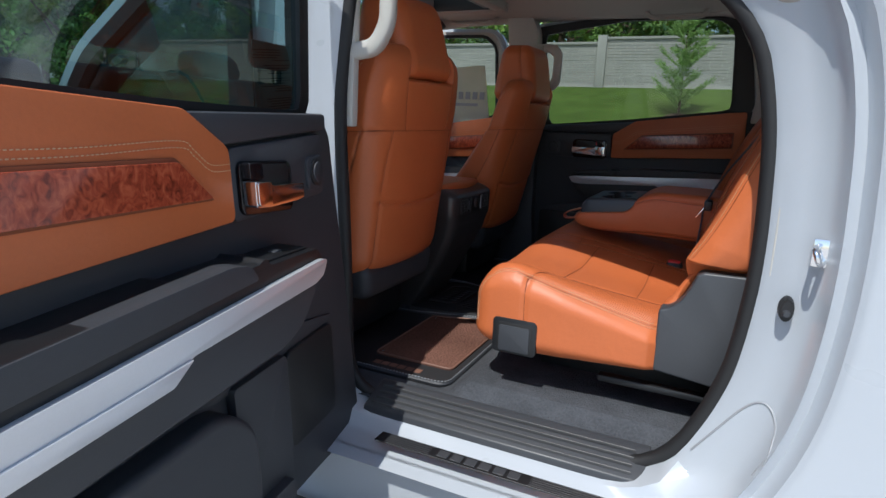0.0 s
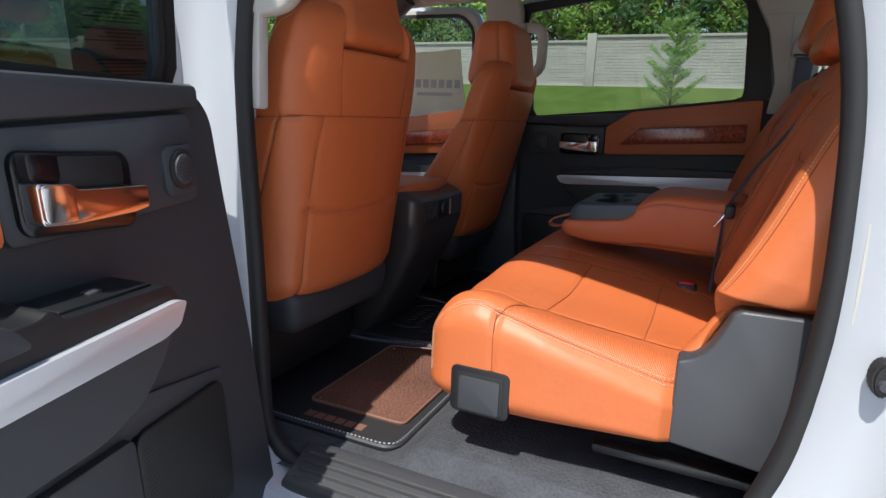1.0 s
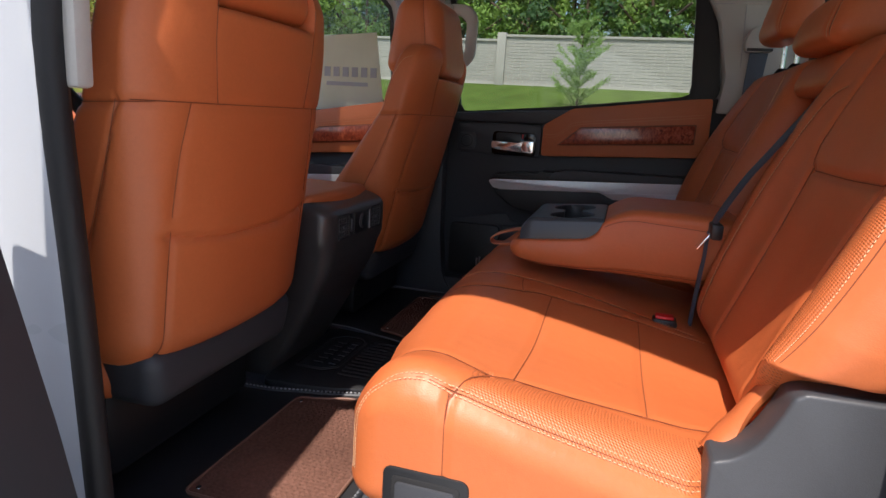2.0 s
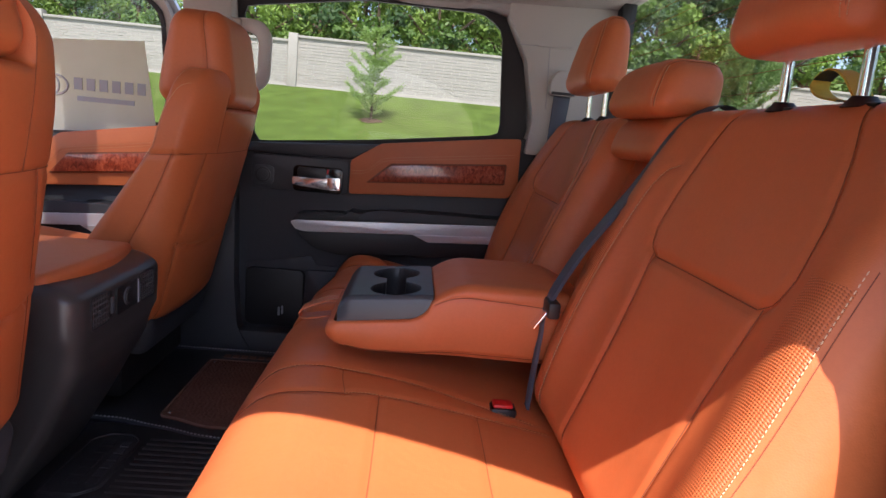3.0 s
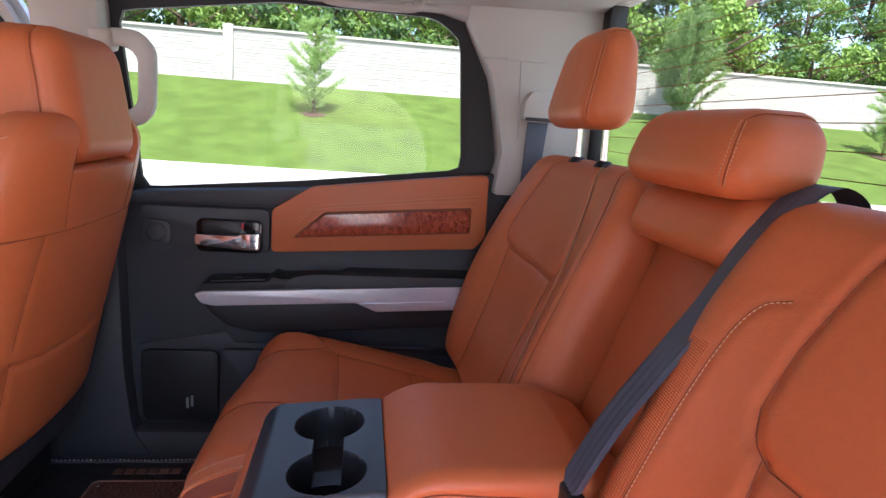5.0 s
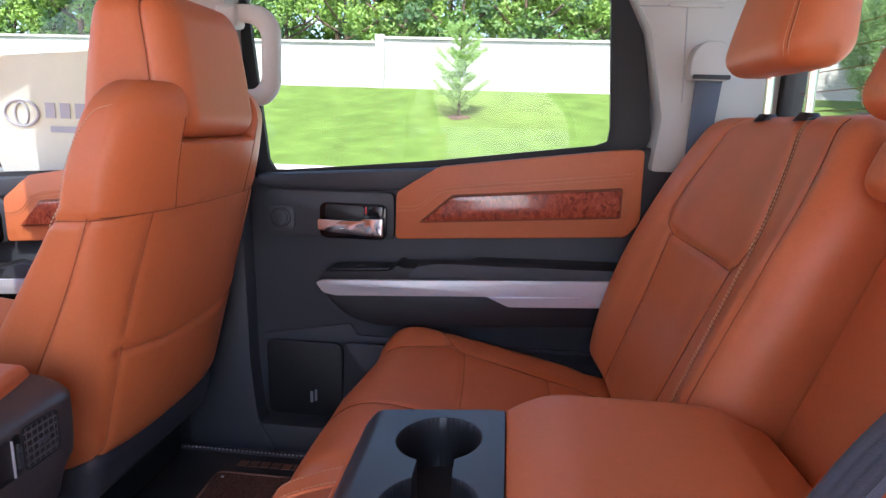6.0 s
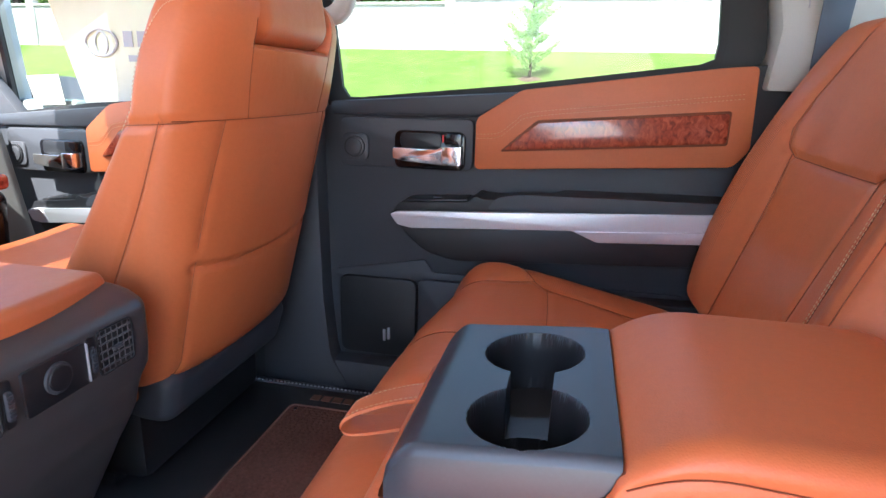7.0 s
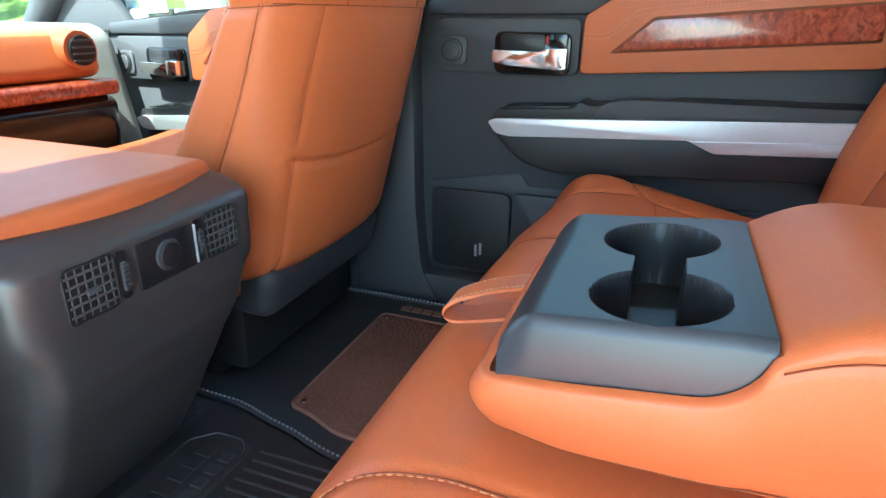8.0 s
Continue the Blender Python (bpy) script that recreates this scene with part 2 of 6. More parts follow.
AX = {"x": (0, (1, 2)), "y": (1, (0, 2)), "z": (2, (0, 1))}


class Pad:
    """An upholstered block: a rounded box bent by a function, with sewn grooves."""

    def __init__(self, h, r, bend, step=0.012, k=4):
        self.h, self.r, self.bend, self.step, self.k = np.array(h, float), r, bend, step, k
        self.grooves, self.stripes = [], []

    def groove(self, axis, sign, line, width=0.006, depth=0.005, sewn=True):
        self.grooves.append((axis, sign, line, width, depth, sewn))

    def stripe(self, axis, sign, test):
        self.stripes.append((axis, sign, test))

    def build(self, name, parent, mats, label=""):
        p, n, faces = rbox(self.h, self.r, self.step, self.k)
        q = p.copy()
        for axis, sign, line, w, dep, _ in self.grooves:
            a, o = AX[axis]
            m = n[:, a] * sign > 0.25
            q[m] -= n[m] * (dep * np.exp(-(poly_dist(p[m][:, o], line) / w) ** 2))[:, None]
        slots = None
        if self.stripes:
            fc = np.array([p[list(f)].mean(0) for f in faces])
            fn = np.array([n[list(f)].mean(0) for f in faces])
            slots = np.zeros(len(faces), int)
            for axis, sign, test in self.stripes:
                a, o = AX[axis]
                slots[(fn[:, a] * sign > 0.35) & test(fc[:, o[0]], fc[:, o[1]])] = 1
        ob = put(name, self.bend(q), faces, mats, parent, label, 60, slots)
        for axis, sign, line, w, dep, sewn in self.grooves:
            if not sewn or dep <= 0:
                continue
            verts, fs = [], []
            pts = self.on(axis, sign, resample(line, 0.012), -0.62 * dep + 0.0005)
            for i, c in enumerate(pts):
                d = pts[min(len(pts) - 1, i + 1)] - pts[max(0, i - 1)]
                d = d / max(1e-9, np.linalg.norm(d))
                u = np.cross(d, (0.31, 0.45, 0.83))
                u /= np.linalg.norm(u)
                v = np.cross(d, u)
                k = len(verts)
                verts += [c + u * 0.0007, c + v * 0.0007, c - u * 0.0007, c - v * 0.0007]
                if i:
                    fs += [(k - 4 + j, k - 4 + (j + 1) % 4, k + (j + 1) % 4, k + j) for j in range(4)]
            put("seam", verts, fs, M_SEAM, ob)
        return ob

    def on(self, axis, sign, pts, lift=0.0012):
        """World points of a line drawn on one side of the block."""
        a, o = AX[axis]
        p = np.zeros((len(pts), 3))
        p[:, a] = sign * self.h[a]
        p[:, o[0]], p[:, o[1]] = np.array(pts)[:, 0], np.array(pts)[:, 1]
        c = np.clip(p, -(self.h - self.r), self.h - self.r)
        d = p - c
        nn = d / np.maximum(1e-9, np.linalg.norm(d, axis=1))[:, None]
        return self.bend(c + nn * (self.r + lift))

    def thread(self, parent, axis, sign, line, pitch=0.006, mat=None, fill=0.62, half=0.0008, lift=0.001):
        pts = resample(line, pitch)
        w = self.on(axis, sign, pts, lift)
        return stitches("stitching", w, parent, mat or M_THREAD, fill, half)


def resample(line, step):
    line = np.array(line, float)
    seg = np.linalg.norm(np.diff(line, axis=0), axis=1)
    cum = np.concatenate([[0], np.cumsum(seg)])
    s = np.linspace(0, cum[-1], max(2, int(cum[-1] / step) + 1))
    return np.stack([np.interp(s, cum, line[:, i]) for i in range(line.shape[1])], 1)


def smooth_line(pts, n=8):
    """A rounded line through control points."""
    p = np.array(pts, float)
    out = []
    e = np.vstack([2 * p[0] - p[1], p, 2 * p[-1] - p[-2]])
    for i in range(1, len(e) - 2):
        for t in np.linspace(0, 1, n, endpoint=False):
            a, b, c, d = e[i - 1], e[i], e[i + 1], e[i + 2]
            out.append(0.5 * (2 * b + (c - a) * t + (2 * a - 5 * b + 4 * c - d) * t ** 2 + (3 * b - a - 3 * c + d) * t ** 3))
    out.append(p[-1])
    return np.array(out)


def stitches(name, w, parent, mat, fill=0.62, half=0.0009):
    verts, faces = [], []
    for a, b in zip(w[:-1], w[1:]):
        d = b - a
        L = np.linalg.norm(d)
        if L < 1e-6:
            continue
        d = d / L
        u = np.cross(d, (0.31, 0.45, 0.83))
        u /= np.linalg.norm(u)
        v = np.cross(d, u)
        e = a + d * L * fill
        k = len(verts)
        for c, sc in ((a, 0.6), ((a + e) / 2, 1.0), (e, 0.6)):
            for s, t in ((1, 0), (0, 1), (-1, 0), (0, -1)):
                verts.append(c + (u * s + v * t) * half * sc)
        for r in (0, 4):
            for i in range(4):
                j = (i + 1) % 4
                faces.append((k + r + i, k + r + j, k + r + 4 + j, k + r + 4 + i))
    return put(name, verts, faces, mat, parent)


def tube(name, pts, radius, parent, mat, sides=8, label="", closed=False, flat=1.0):
    """A rod bent along points."""
    p = np.array(pts, float)
    n = len(p)
    verts, faces = [], []
    up = np.array((0.13, 0.21, 0.97))
    for i in range(n):
        d = p[(i + 1) % n] - p[i - 1] if closed else p[min(n - 1, i + 1)] - p[max(0, i - 1)]
        d /= np.linalg.norm(d)
        u = np.cross(d, up)
        if np.linalg.norm(u) < 0.1:
            u = np.cross(d, (1, 0, 0))
        u /= np.linalg.norm(u)
        v = np.cross(d, u)
        for k in range(sides):
            a = 2 * math.pi * k / sides
            verts.append(p[i] + u * math.cos(a) * radius + v * math.sin(a) * radius * flat)
    for i in range(n if closed else n - 1):
        j = (i + 1) % n
        for k in range(sides):
            l = (k + 1) % sides
            faces.append((i * sides + k, i * sides + l, j * sides + l, j * sides + k))
    if not closed:
        faces.append(tuple(range(sides))[::-1])
        faces.append(tuple((n - 1) * sides + k for k in range(sides)))
    return put(name, verts, faces, mat, parent, label, 50)


def prism_bm(poly, y0, y1, bevel=0.004, seg=2, axis="y"):
    """A flat outline (x, z) given depth from y0 to y1, edges rounded. axis x: outline (y, z); axis z: outline (x, y)."""
    bm = bmesh.new()

    def co(a, b, c):
        return {"y": (a, c, b), "x": (c, a, b), "z": (a, b, c)}[axis]

    lo = [bm.verts.new(co(a, b, y0)) for a, b in poly]
    hi = [bm.verts.new(co(a, b, y1)) for a, b in poly]
    n = len(poly)
    bm.faces.new(lo)
    bm.faces.new(hi[::-1])
    for i in range(n):
        j = (i + 1) % n
        bm.faces.new((lo[i], hi[i], hi[j], lo[j]))
    bmesh.ops.recalc_face_normals(bm, faces=bm.faces)
    if bevel:
        es = [e for e in bm.edges if len(e.link_faces) == 2 and e.calc_face_angle(0) > 0.3]
        bmesh.ops.bevel(bm, geom=es, offset=bevel, segments=seg, profile=0.5, affect="EDGES", clamp_overlap=True)
    return bm


def box_bm(x0, x1, y0, y1, z0, z1, bevel=0.004, seg=2):
    return prism_bm([(x0, z0), (x1, z0), (x1, z1), (x0, z1)], y0, y1, bevel, seg)


def rrect(x0, x1, z0, z1, r, k=4):
    out = []
    for cx, cz, a0 in ((x1 - r, z1 - r, 0), (x0 + r, z1 - r, 90), (x0 + r, z0 + r, 180), (x1 - r, z0 + r, 270)):
        for i in range(k + 1):
            a = radians(a0 + 90 * i / k)
            out.append((cx + r * math.cos(a), cz + r * math.sin(a)))
    return out


def round_poly(pts, r, k=4):
    """Rounds the corners of an outline."""
    out = []
    n = len(pts)
    for i in range(n):
        a, b, c = (np.array(pts[(i + q) % n], float) for q in (-1, 0, 1))
        d1, d2 = a - b, c - b
        l1, l2 = np.linalg.norm(d1), np.linalg.norm(d2)
        q = min(r, 0.45 * l1, 0.45 * l2)
        p1, p2 = b + d1 / l1 * q, b + d2 / l2 * q
        for t in np.linspace(0, 1, k + 1):
            out.append(tuple((1 - t) ** 2 * p1 + 2 * t * (1 - t) * b + t * t * p2))
    return out


def offset_loop(loop, d):
    p = np.array(loop, float)
    t = np.roll(p, -1, 0) - np.roll(p, 1, 0)
    t /= np.linalg.norm(t, axis=1)[:, None]
    nrm = np.stack([t[:, 1], -t[:, 0]], 1)
    area = 0.5 * np.sum(p[:, 0] * np.roll(p[:, 1], -1) - np.roll(p[:, 0], -1) * p[:, 1])
    return p + nrm * d * (1 if area > 0 else -1)


def even_loop(pts, r, n):
    """A rounded outline in n even steps."""
    p = np.array(round_poly(pts, r, 6))
    q = resample(np.vstack([p, p[:1]]), 1e-3)
    idx = np.linspace(0, len(q) - 1, n, endpoint=False).astype(int)
    return q[idx]


def skin(name, rings, mats, parent, label="", closed_ends=False, sharp=40):
    """A surface through closed rings of equal count."""
    n = len(rings[0])
    verts = [tuple(v) for r in rings for v in r]
    faces = []
    for i in range(len(rings) - 1):
        for k in range(n):
            l = (k + 1) % n
            faces.append((i * n + k, i * n + l, (i + 1) * n + l, (i + 1) * n + k))
    if closed_ends:
        faces += [tuple(range(n))[::-1], tuple((len(rings) - 1) * n + k for k in range(n))]
    return put(name, verts, faces, mats, parent, label, sharp)


def at_y(loop, y):
    return [(a, y, b) for a, b in loop]


# ---- the ground, road, lawn and wall outside ----
def terrain(y):
    """Height of the land at a distance to the truck's right."""
    return float(np.interp(y, (-200, 8, 17.6, 28.6, 40, 260), (0, 0, 0.0, 2.98, 3.6, 9.0)))


def sheet(name, xs, ys, zf, mat, kind="structure", label="", category="ground"):
    verts = [(x, y, zf(x, y)) for y in ys for x in xs]
    n = len(xs)
    faces = [(j * n + i, j * n + i + 1, (j + 1) * n + i + 1, (j + 1) * n + i) for j in range(len(ys) - 1) for i in range(n - 1)]
    ob = put(name, verts, faces, mat)
    return tagged(ob, label, category, kind=kind)


sheet("ground", [-260, -120, -60, -20, 0, 20, 60, 120, 260], [-200, -60, -10, 0, 5, 8, 11, 14, 17.45], lambda x, y: terrain(y), M_ROAD,
      label="pale sunlit concrete lot and road", category="ground")
sheet("lawn", list(np.linspace(-120, 120, 61)), [17.6, 18.5, 20, 22, 24, 26, 28, 28.9, 34, 40, 70, 260], lambda x, y: terrain(y) + 0.12 + (0.05 * noise.noise((x * 0.3, y * 0.3, 0)) if y < 28 else 0), M_GRASS,
      label="mown green grass bank rising to the wall", category="lawn")
kerb = thing("kerb", "long pale concrete kerb along the lawn", "kerb", (0, 17.5, 0.0), "structure")
for i in range(24):
    part("kerb_stone", box_bm(-60 + i * 5 + 0.01, -55 + i * 5 - 0.01, 17.42, 17.64, -0.1, 0.13, 0.02), M_KERB, kerb)


def long_wall():
    w = thing("boundary_wall", "long pale precast block wall with square posts", "wall", (0, 28.7, 2.9), "structure")
    post_x = -6.5
    base = terrain(28.7)
    span = 11.6
    part("footing", box_bm(-75, 75, 28.62, 28.9, base - 0.4, base + 0.2, 0.02), M_STONE, w)
    for i in range(-6, 7):
        x0 = post_x + i * span
        top = 2.42 if i >= 0 else 2.2
        part("post", box_bm(x0 - 0.22, x0 + 0.22, 28.52, 28.95, base - 0.2, base + 2.5 + (0 if i >= 0 else -0.1), 0.025), M_STONE, w)
        part("coping", box_bm(x0 + 0.225, x0 + span - 0.225, 28.58, 28.9, base + top - 0.12, base + top, 0.015), M_STONE, w)
        rows = 15
        hgt = (top - 0.12 - 0.2) / rows
        rng = random.Random(i + 40)
        verts, faces = [], []
        part("backing", box_bm(x0 + 0.2, x0 + span - 0.2, 28.68, 28.84, base + 0.15, base + top - 0.1, 0), M_MORTAR, w)
        for r in range(rows):
            z0 = base + 0.2 + r * hgt
            x = x0 + 0.23
            while x < x0 + span - 0.24:
                L = min(rng.uniform(0.35, 0.8), x0 + span - 0.235 - x)
                f = 28.672 - rng.uniform(0.0, 0.018)
                k = len(verts)
                a, b, c, d, t = x + 0.008, x + L - 0.008, z0 + 0.004, z0 + hgt - 0.004, 0.010
                verts += [(a, 28.7, c), (b, 28.7, c), (b, 28.7, d), (a, 28.7, d), (a + t, f, c + t), (b - t, f, c + t), (b - t, f, d - t), (a + t, f, d - t)]
                faces += [(k + 4, k + 5, k + 6, k + 7), (k, k + 1, k + 5, k + 4), (k + 1, k + 2, k + 6, k + 5), (k + 2, k + 3, k + 7, k + 6), (k + 3, k, k + 4, k + 7)]
                x += L
        tagged(put("stone_courses", verts, faces, M_STONE, w), kind="stuff")


long_wall()


def crown_mesh(name, seed, mats, height, spread, leaves, size, low=0.25):
    """A crown of leaf clumps set round limbs: uneven outline, gaps between."""
    rng = np.random.RandomState(seed)
    clumps = []
    for _ in range(34):
        a, q = rng.uniform(0, 6.28), rng.rand() ** 0.6
        z = rng.uniform(low, 1.0)
        w = math.sin(math.pi * min(1, max(0.08, (z - low * 0.6) / (1.08 - low * 0.6)))) ** 0.6
        clumps.append((math.cos(a) * q * spread * w, math.sin(a) * q * spread * w, z * height, rng.uniform(0.35, 0.8) * spread * 0.42, rng.randint(3)))
    verts, faces, slots = [], [], []
    for _ in range(leaves):
        cx, cy, cz, cr, ci = clumps[rng.randint(len(clumps))]
        d = rng.normal(size=3)
        d /= np.linalg.norm(d)
        p = np.array((cx, cy, cz)) + d * cr * rng.rand() ** 0.35 * np.array((1, 1, 0.75))
        n = d + rng.normal(size=3) * 0.7 + np.array((0, 0, 0.4))
        u = np.cross(n, rng.normal(size=3))
        u /= np.linalg.norm(u)
        v = np.cross(n, u)
        v /= np.linalg.norm(v)
        s = size * rng.uniform(0.6, 1.3)
        k = len(verts)
        verts += [p - u * s, p - v * s * 0.45, p + u * s, p + v * s * 0.45]
        faces.append((k, k + 1, k + 2, k + 3))
        slots.append(ci)
    return verts, faces, slots


def forest_tree(seed, height, spread, mats, leaves=4600, size=0.155):
    t = thing("tree", "leafy green deciduous tree behind the wall", "tree", group="woods behind the wall")
    rng = random.Random(seed)
    trunk = [(0, 0, -0.5), (0.1, 0.05, height * 0.3), (0.05 + rng.uniform(-0.3, 0.3), rng.uniform(-0.2, 0.2), height * 0.62), (0, 0, height * 0.9)]
    bm_pts = smooth_line(trunk, 4)
    n = len(bm_pts)
    verts, faces = [], []
    for i, p in enumerate(bm_pts):
        r = 0.24 * (1 - 0.85 * i / (n - 1))
        for k in range(7):
            a = 6.283 * k / 7
            verts.append((p[0] + r * math.cos(a), p[1] + r * math.sin(a), p[2]))
    for i in range(n - 1):
        for k in range(7):
            l = (k + 1) % 7
            faces.append((i * 7 + k, i * 7 + l, i * 7 + 7 + l, i * 7 + 7 + k))
    put("trunk", verts, faces, M_BARK, t, local=True)
    for j in range(5):
        a = rng.uniform(0, 6.28)
        z = height * rng.uniform(0.3, 0.7)
        tube("limb", [(0, 0, z), (math.cos(a) * spread * 0.4, math.sin(a) * spread * 0.4, z + height * 0.1), (math.cos(a) * spread * 0.75, math.sin(a) * spread * 0.75, z + height * 0.22)], 0.06, t, M_BARK, 5)
    v, f, s = crown_mesh("crown", seed, mats, height, spread, leaves, size)
    put("crown", v, f, mats, t, slots=s, local=True)
    return t


def woods():
    kinds = [forest_tree(3, 9.5, 3.0, [M_LEAF[0], M_LEAF[1], M_LEAF[0]]), forest_tree(5, 12.0, 3.4, [M_LEAF[2], M_LEAF[0], M_LEAF[2]]),
             forest_tree(8, 7.0, 2.8, [M_LEAF[1], M_LEAF[1], M_LEAF[0]]), forest_tree(11, 5.0, 2.6, [M_LEAF[0], M_LEAF[2], M_LEAF[1]], 3600, 0.14)]
    rng = random.Random(12)
    spots = []
    x = -62.0
    while x < 62:
        spots.append((x + rng.uniform(-0.6, 0.6), 30.6 + rng.uniform(0, 1.2), 3 if rng.random() < 0.7 else 2))
        x += rng.uniform(2.2, 3.4)
    x = -75.0
    while x < 75:
        spots.append((x, 34.5 + rng.uniform(-1, 1.5), rng.choice((0, 0, 1, 2))))
        x += rng.uniform(3.0, 4.6)
    x = -80.0
    while x < 80:
        spots.append((x, 40 + rng.uniform(-1.5, 2), rng.choice((0, 1, 1))))
        x += rng.uniform(3.6, 5.0)
    # a denser stand closes the far end of the lot
    for i in range(26):
        spots.append((-30 - rng.uniform(0, 16), -14 + i * 1.75 + rng.uniform(-0.6, 0.6), rng.choice((0, 1, 2, 3, 3))))
    # trees round the back of the lot, mirrored in the open door's glass
    for i in range(16):
        spots.append((30 + rng.uniform(0, 9), -30 + i * 3.2 + rng.uniform(-0.8, 0.8), rng.choice((0, 1, 2, 0))))
    used = set()
    for x, y, k in spots:
        m = Matrix.LocRotScale((x, y, terrain(y) - 0.1), Euler((0, 0, rng.uniform(0, 6.28))), Vector((1, 1, 1)) * rng.uniform(0.85, 1.2))
        if k not in used:
            used.add(k)
            kinds[k].matrix_basis = m
        else:
            c = copy_thing(kinds[k], m)
            c.scale = Vector((1, 1, 1)) * rng.uniform(0.85, 1.2)


woods()


def young_pine(x, y, height, seed, spread=1.0, needles=M_NEEDLE):
    t = thing("pine_tree", "young bright-green pine standing on the lawn in a mulch ring", "tree", (x, y, terrain(y) + 0.12), group="young pines on the lawn")
    rng = np.random.RandomState(seed)
    verts, faces = [], []
    for i in range(2):
        z, r = (0, 0.055) if i == 0 else (height * 0.96, 0.012)
        for k in range(7):
            a = 6.283 * k / 7
            verts.append((r * math.cos(a), r * math.sin(a), z))
    faces = [(k, (k + 1) % 7, 7 + (k + 1) % 7, 7 + k) for k in range(7)]
    put("trunk", verts, faces, M_BARK, t, local=True)
    bv, bf, nv, nf = [], [], [], []
    size = max(1.0, height / 3.5)
    z = height * 0.08
    while z < height * 0.97:
        f = z / height
        L = height * 0.20 * (1 - f) ** 0.6 * min(1, 0.55 + f * 1.8) * spread + 0.06
        for b in range(rng.randint(4, 7)):
            a = rng.uniform(0, 6.28)
            l = L * rng.uniform(0.4, 1.45) * (1.0 + 0.25 * math.sin(a * 2 + seed))
            lift = rng.uniform(0.35, 1.15)
            tip = np.array((math.cos(a) * l, math.sin(a) * l, z + l * lift))
            root = np.array((0, 0, z))
            k = len(bv)
            side = np.array((-math.sin(a), math.cos(a), 0)) * 0.008
            bv += [root - side, root + side, tip]
            bf.append((k, k + 1, k + 2))
            for _ in range(int(110 * l / 0.5) + 24):
                s = rng.uniform(0.25, 1.05)
                p = root + (tip - root) * s + rng.normal(size=3) * 0.05 * s * size
                d = (tip - root) / np.linalg.norm(tip - root) * 0.7 + rng.normal(size=3) * 0.6
                d /= np.linalg.norm(d)
                u = np.cross(d, rng.normal(size=3))
                u = u / np.linalg.norm(u) * 0.012 * size
                q = len(nv)
                e = p + d * rng.uniform(0.09, 0.17) * size
                nv += [p - u, p + u, e]
                nf.append((q, q + 1, q + 2))
        z += height * rng.uniform(0.035, 0.06)
    put("branches", bv, bf, M_BARK, t, local=True)
    put("needles", nv, nf, needles, t, local=True)
    ring = [(0.46 * math.cos(i * 0.449) * (1 + 0.22 * math.sin(i * 3)), 0.40 * math.sin(i * 0.449) * (1 + 0.15 * math.cos(i * 5))) for i in range(14)]
    put("mulch_ring", [(a, b, 0.03 + b * 0.25) for a, b in ring] + [(0, 0, 0.12)], [(i, (i + 1) % 14, 14) for i in range(14)], M_MULCH, t, local=True)
    return t


young_pine(-2.25, 23.6, 3.5, 2, 1.35)
young_pine(14.2, 26.0, 5.2, 6, 1.75, M_NEEDLE_DEEP)
young_pine(22.5, 23.5, 2.8, 9, 1.5)


def distant_car():
    """The hatchback parked beyond the lot."""
    c = thing("parked_car", "dark hatchback with an orange roof edge parked across the lot", "car", (-13.2, 11.5, 0.0))
    prof = [(-2.0, 0.35), (-2.05, 0.8), (-1.3, 0.98), (-0.6, 1.45), (0.9, 1.48), (1.75, 1.0), (2.0, 0.9), (2.0, 0.35)]
    part("body", prism_bm(round_poly(prof, 0.18), -0.85, 0.85, 0.08, 3), M_CHAR, c, local=True)
    for y in (-0.86, 0.86):
        part("window", prism_bm(round_poly([(-1.15, 1.0), (-0.55, 1.38), (0.85, 1.4), (1.45, 1.02)], 0.08), y - 0.01, y + 0.01, 0.004), M_GLOSSBLK, c, local=True)
        for x in (-1.3, 1.3):
            bm = bmesh.new()
            bmesh.ops.create_cone(bm, cap_ends=True, segments=24, radius1=0.33, radius2=0.33, depth=0.22, matrix=Matrix.Translation((x, y * 0.93, 0.33)) @ Matrix.Rotation(radians(90), 4, "X"))
            part("wheel", bm, M_RUBBER, c, local=True)
    return c


distant_car()


# ---- the truck's shell ----
# front is -x, the open side is -y
DOOR_LOOP = [(-0.85, 0.745), (-0.04, 0.745), (0.075, 0.98), (0.10, 1.24), (0.085, 1.50), (0.045, 1.665), (-0.075, 1.782), (-0.255, 1.873), (-0.45, 1.93), (-0.83, 1.93), (-0.885, 1.5), (-0.865, 1.2)]
N_LOOP = 96
inner = even_loop(DOOR_LOOP, 0.13, N_LOOP)


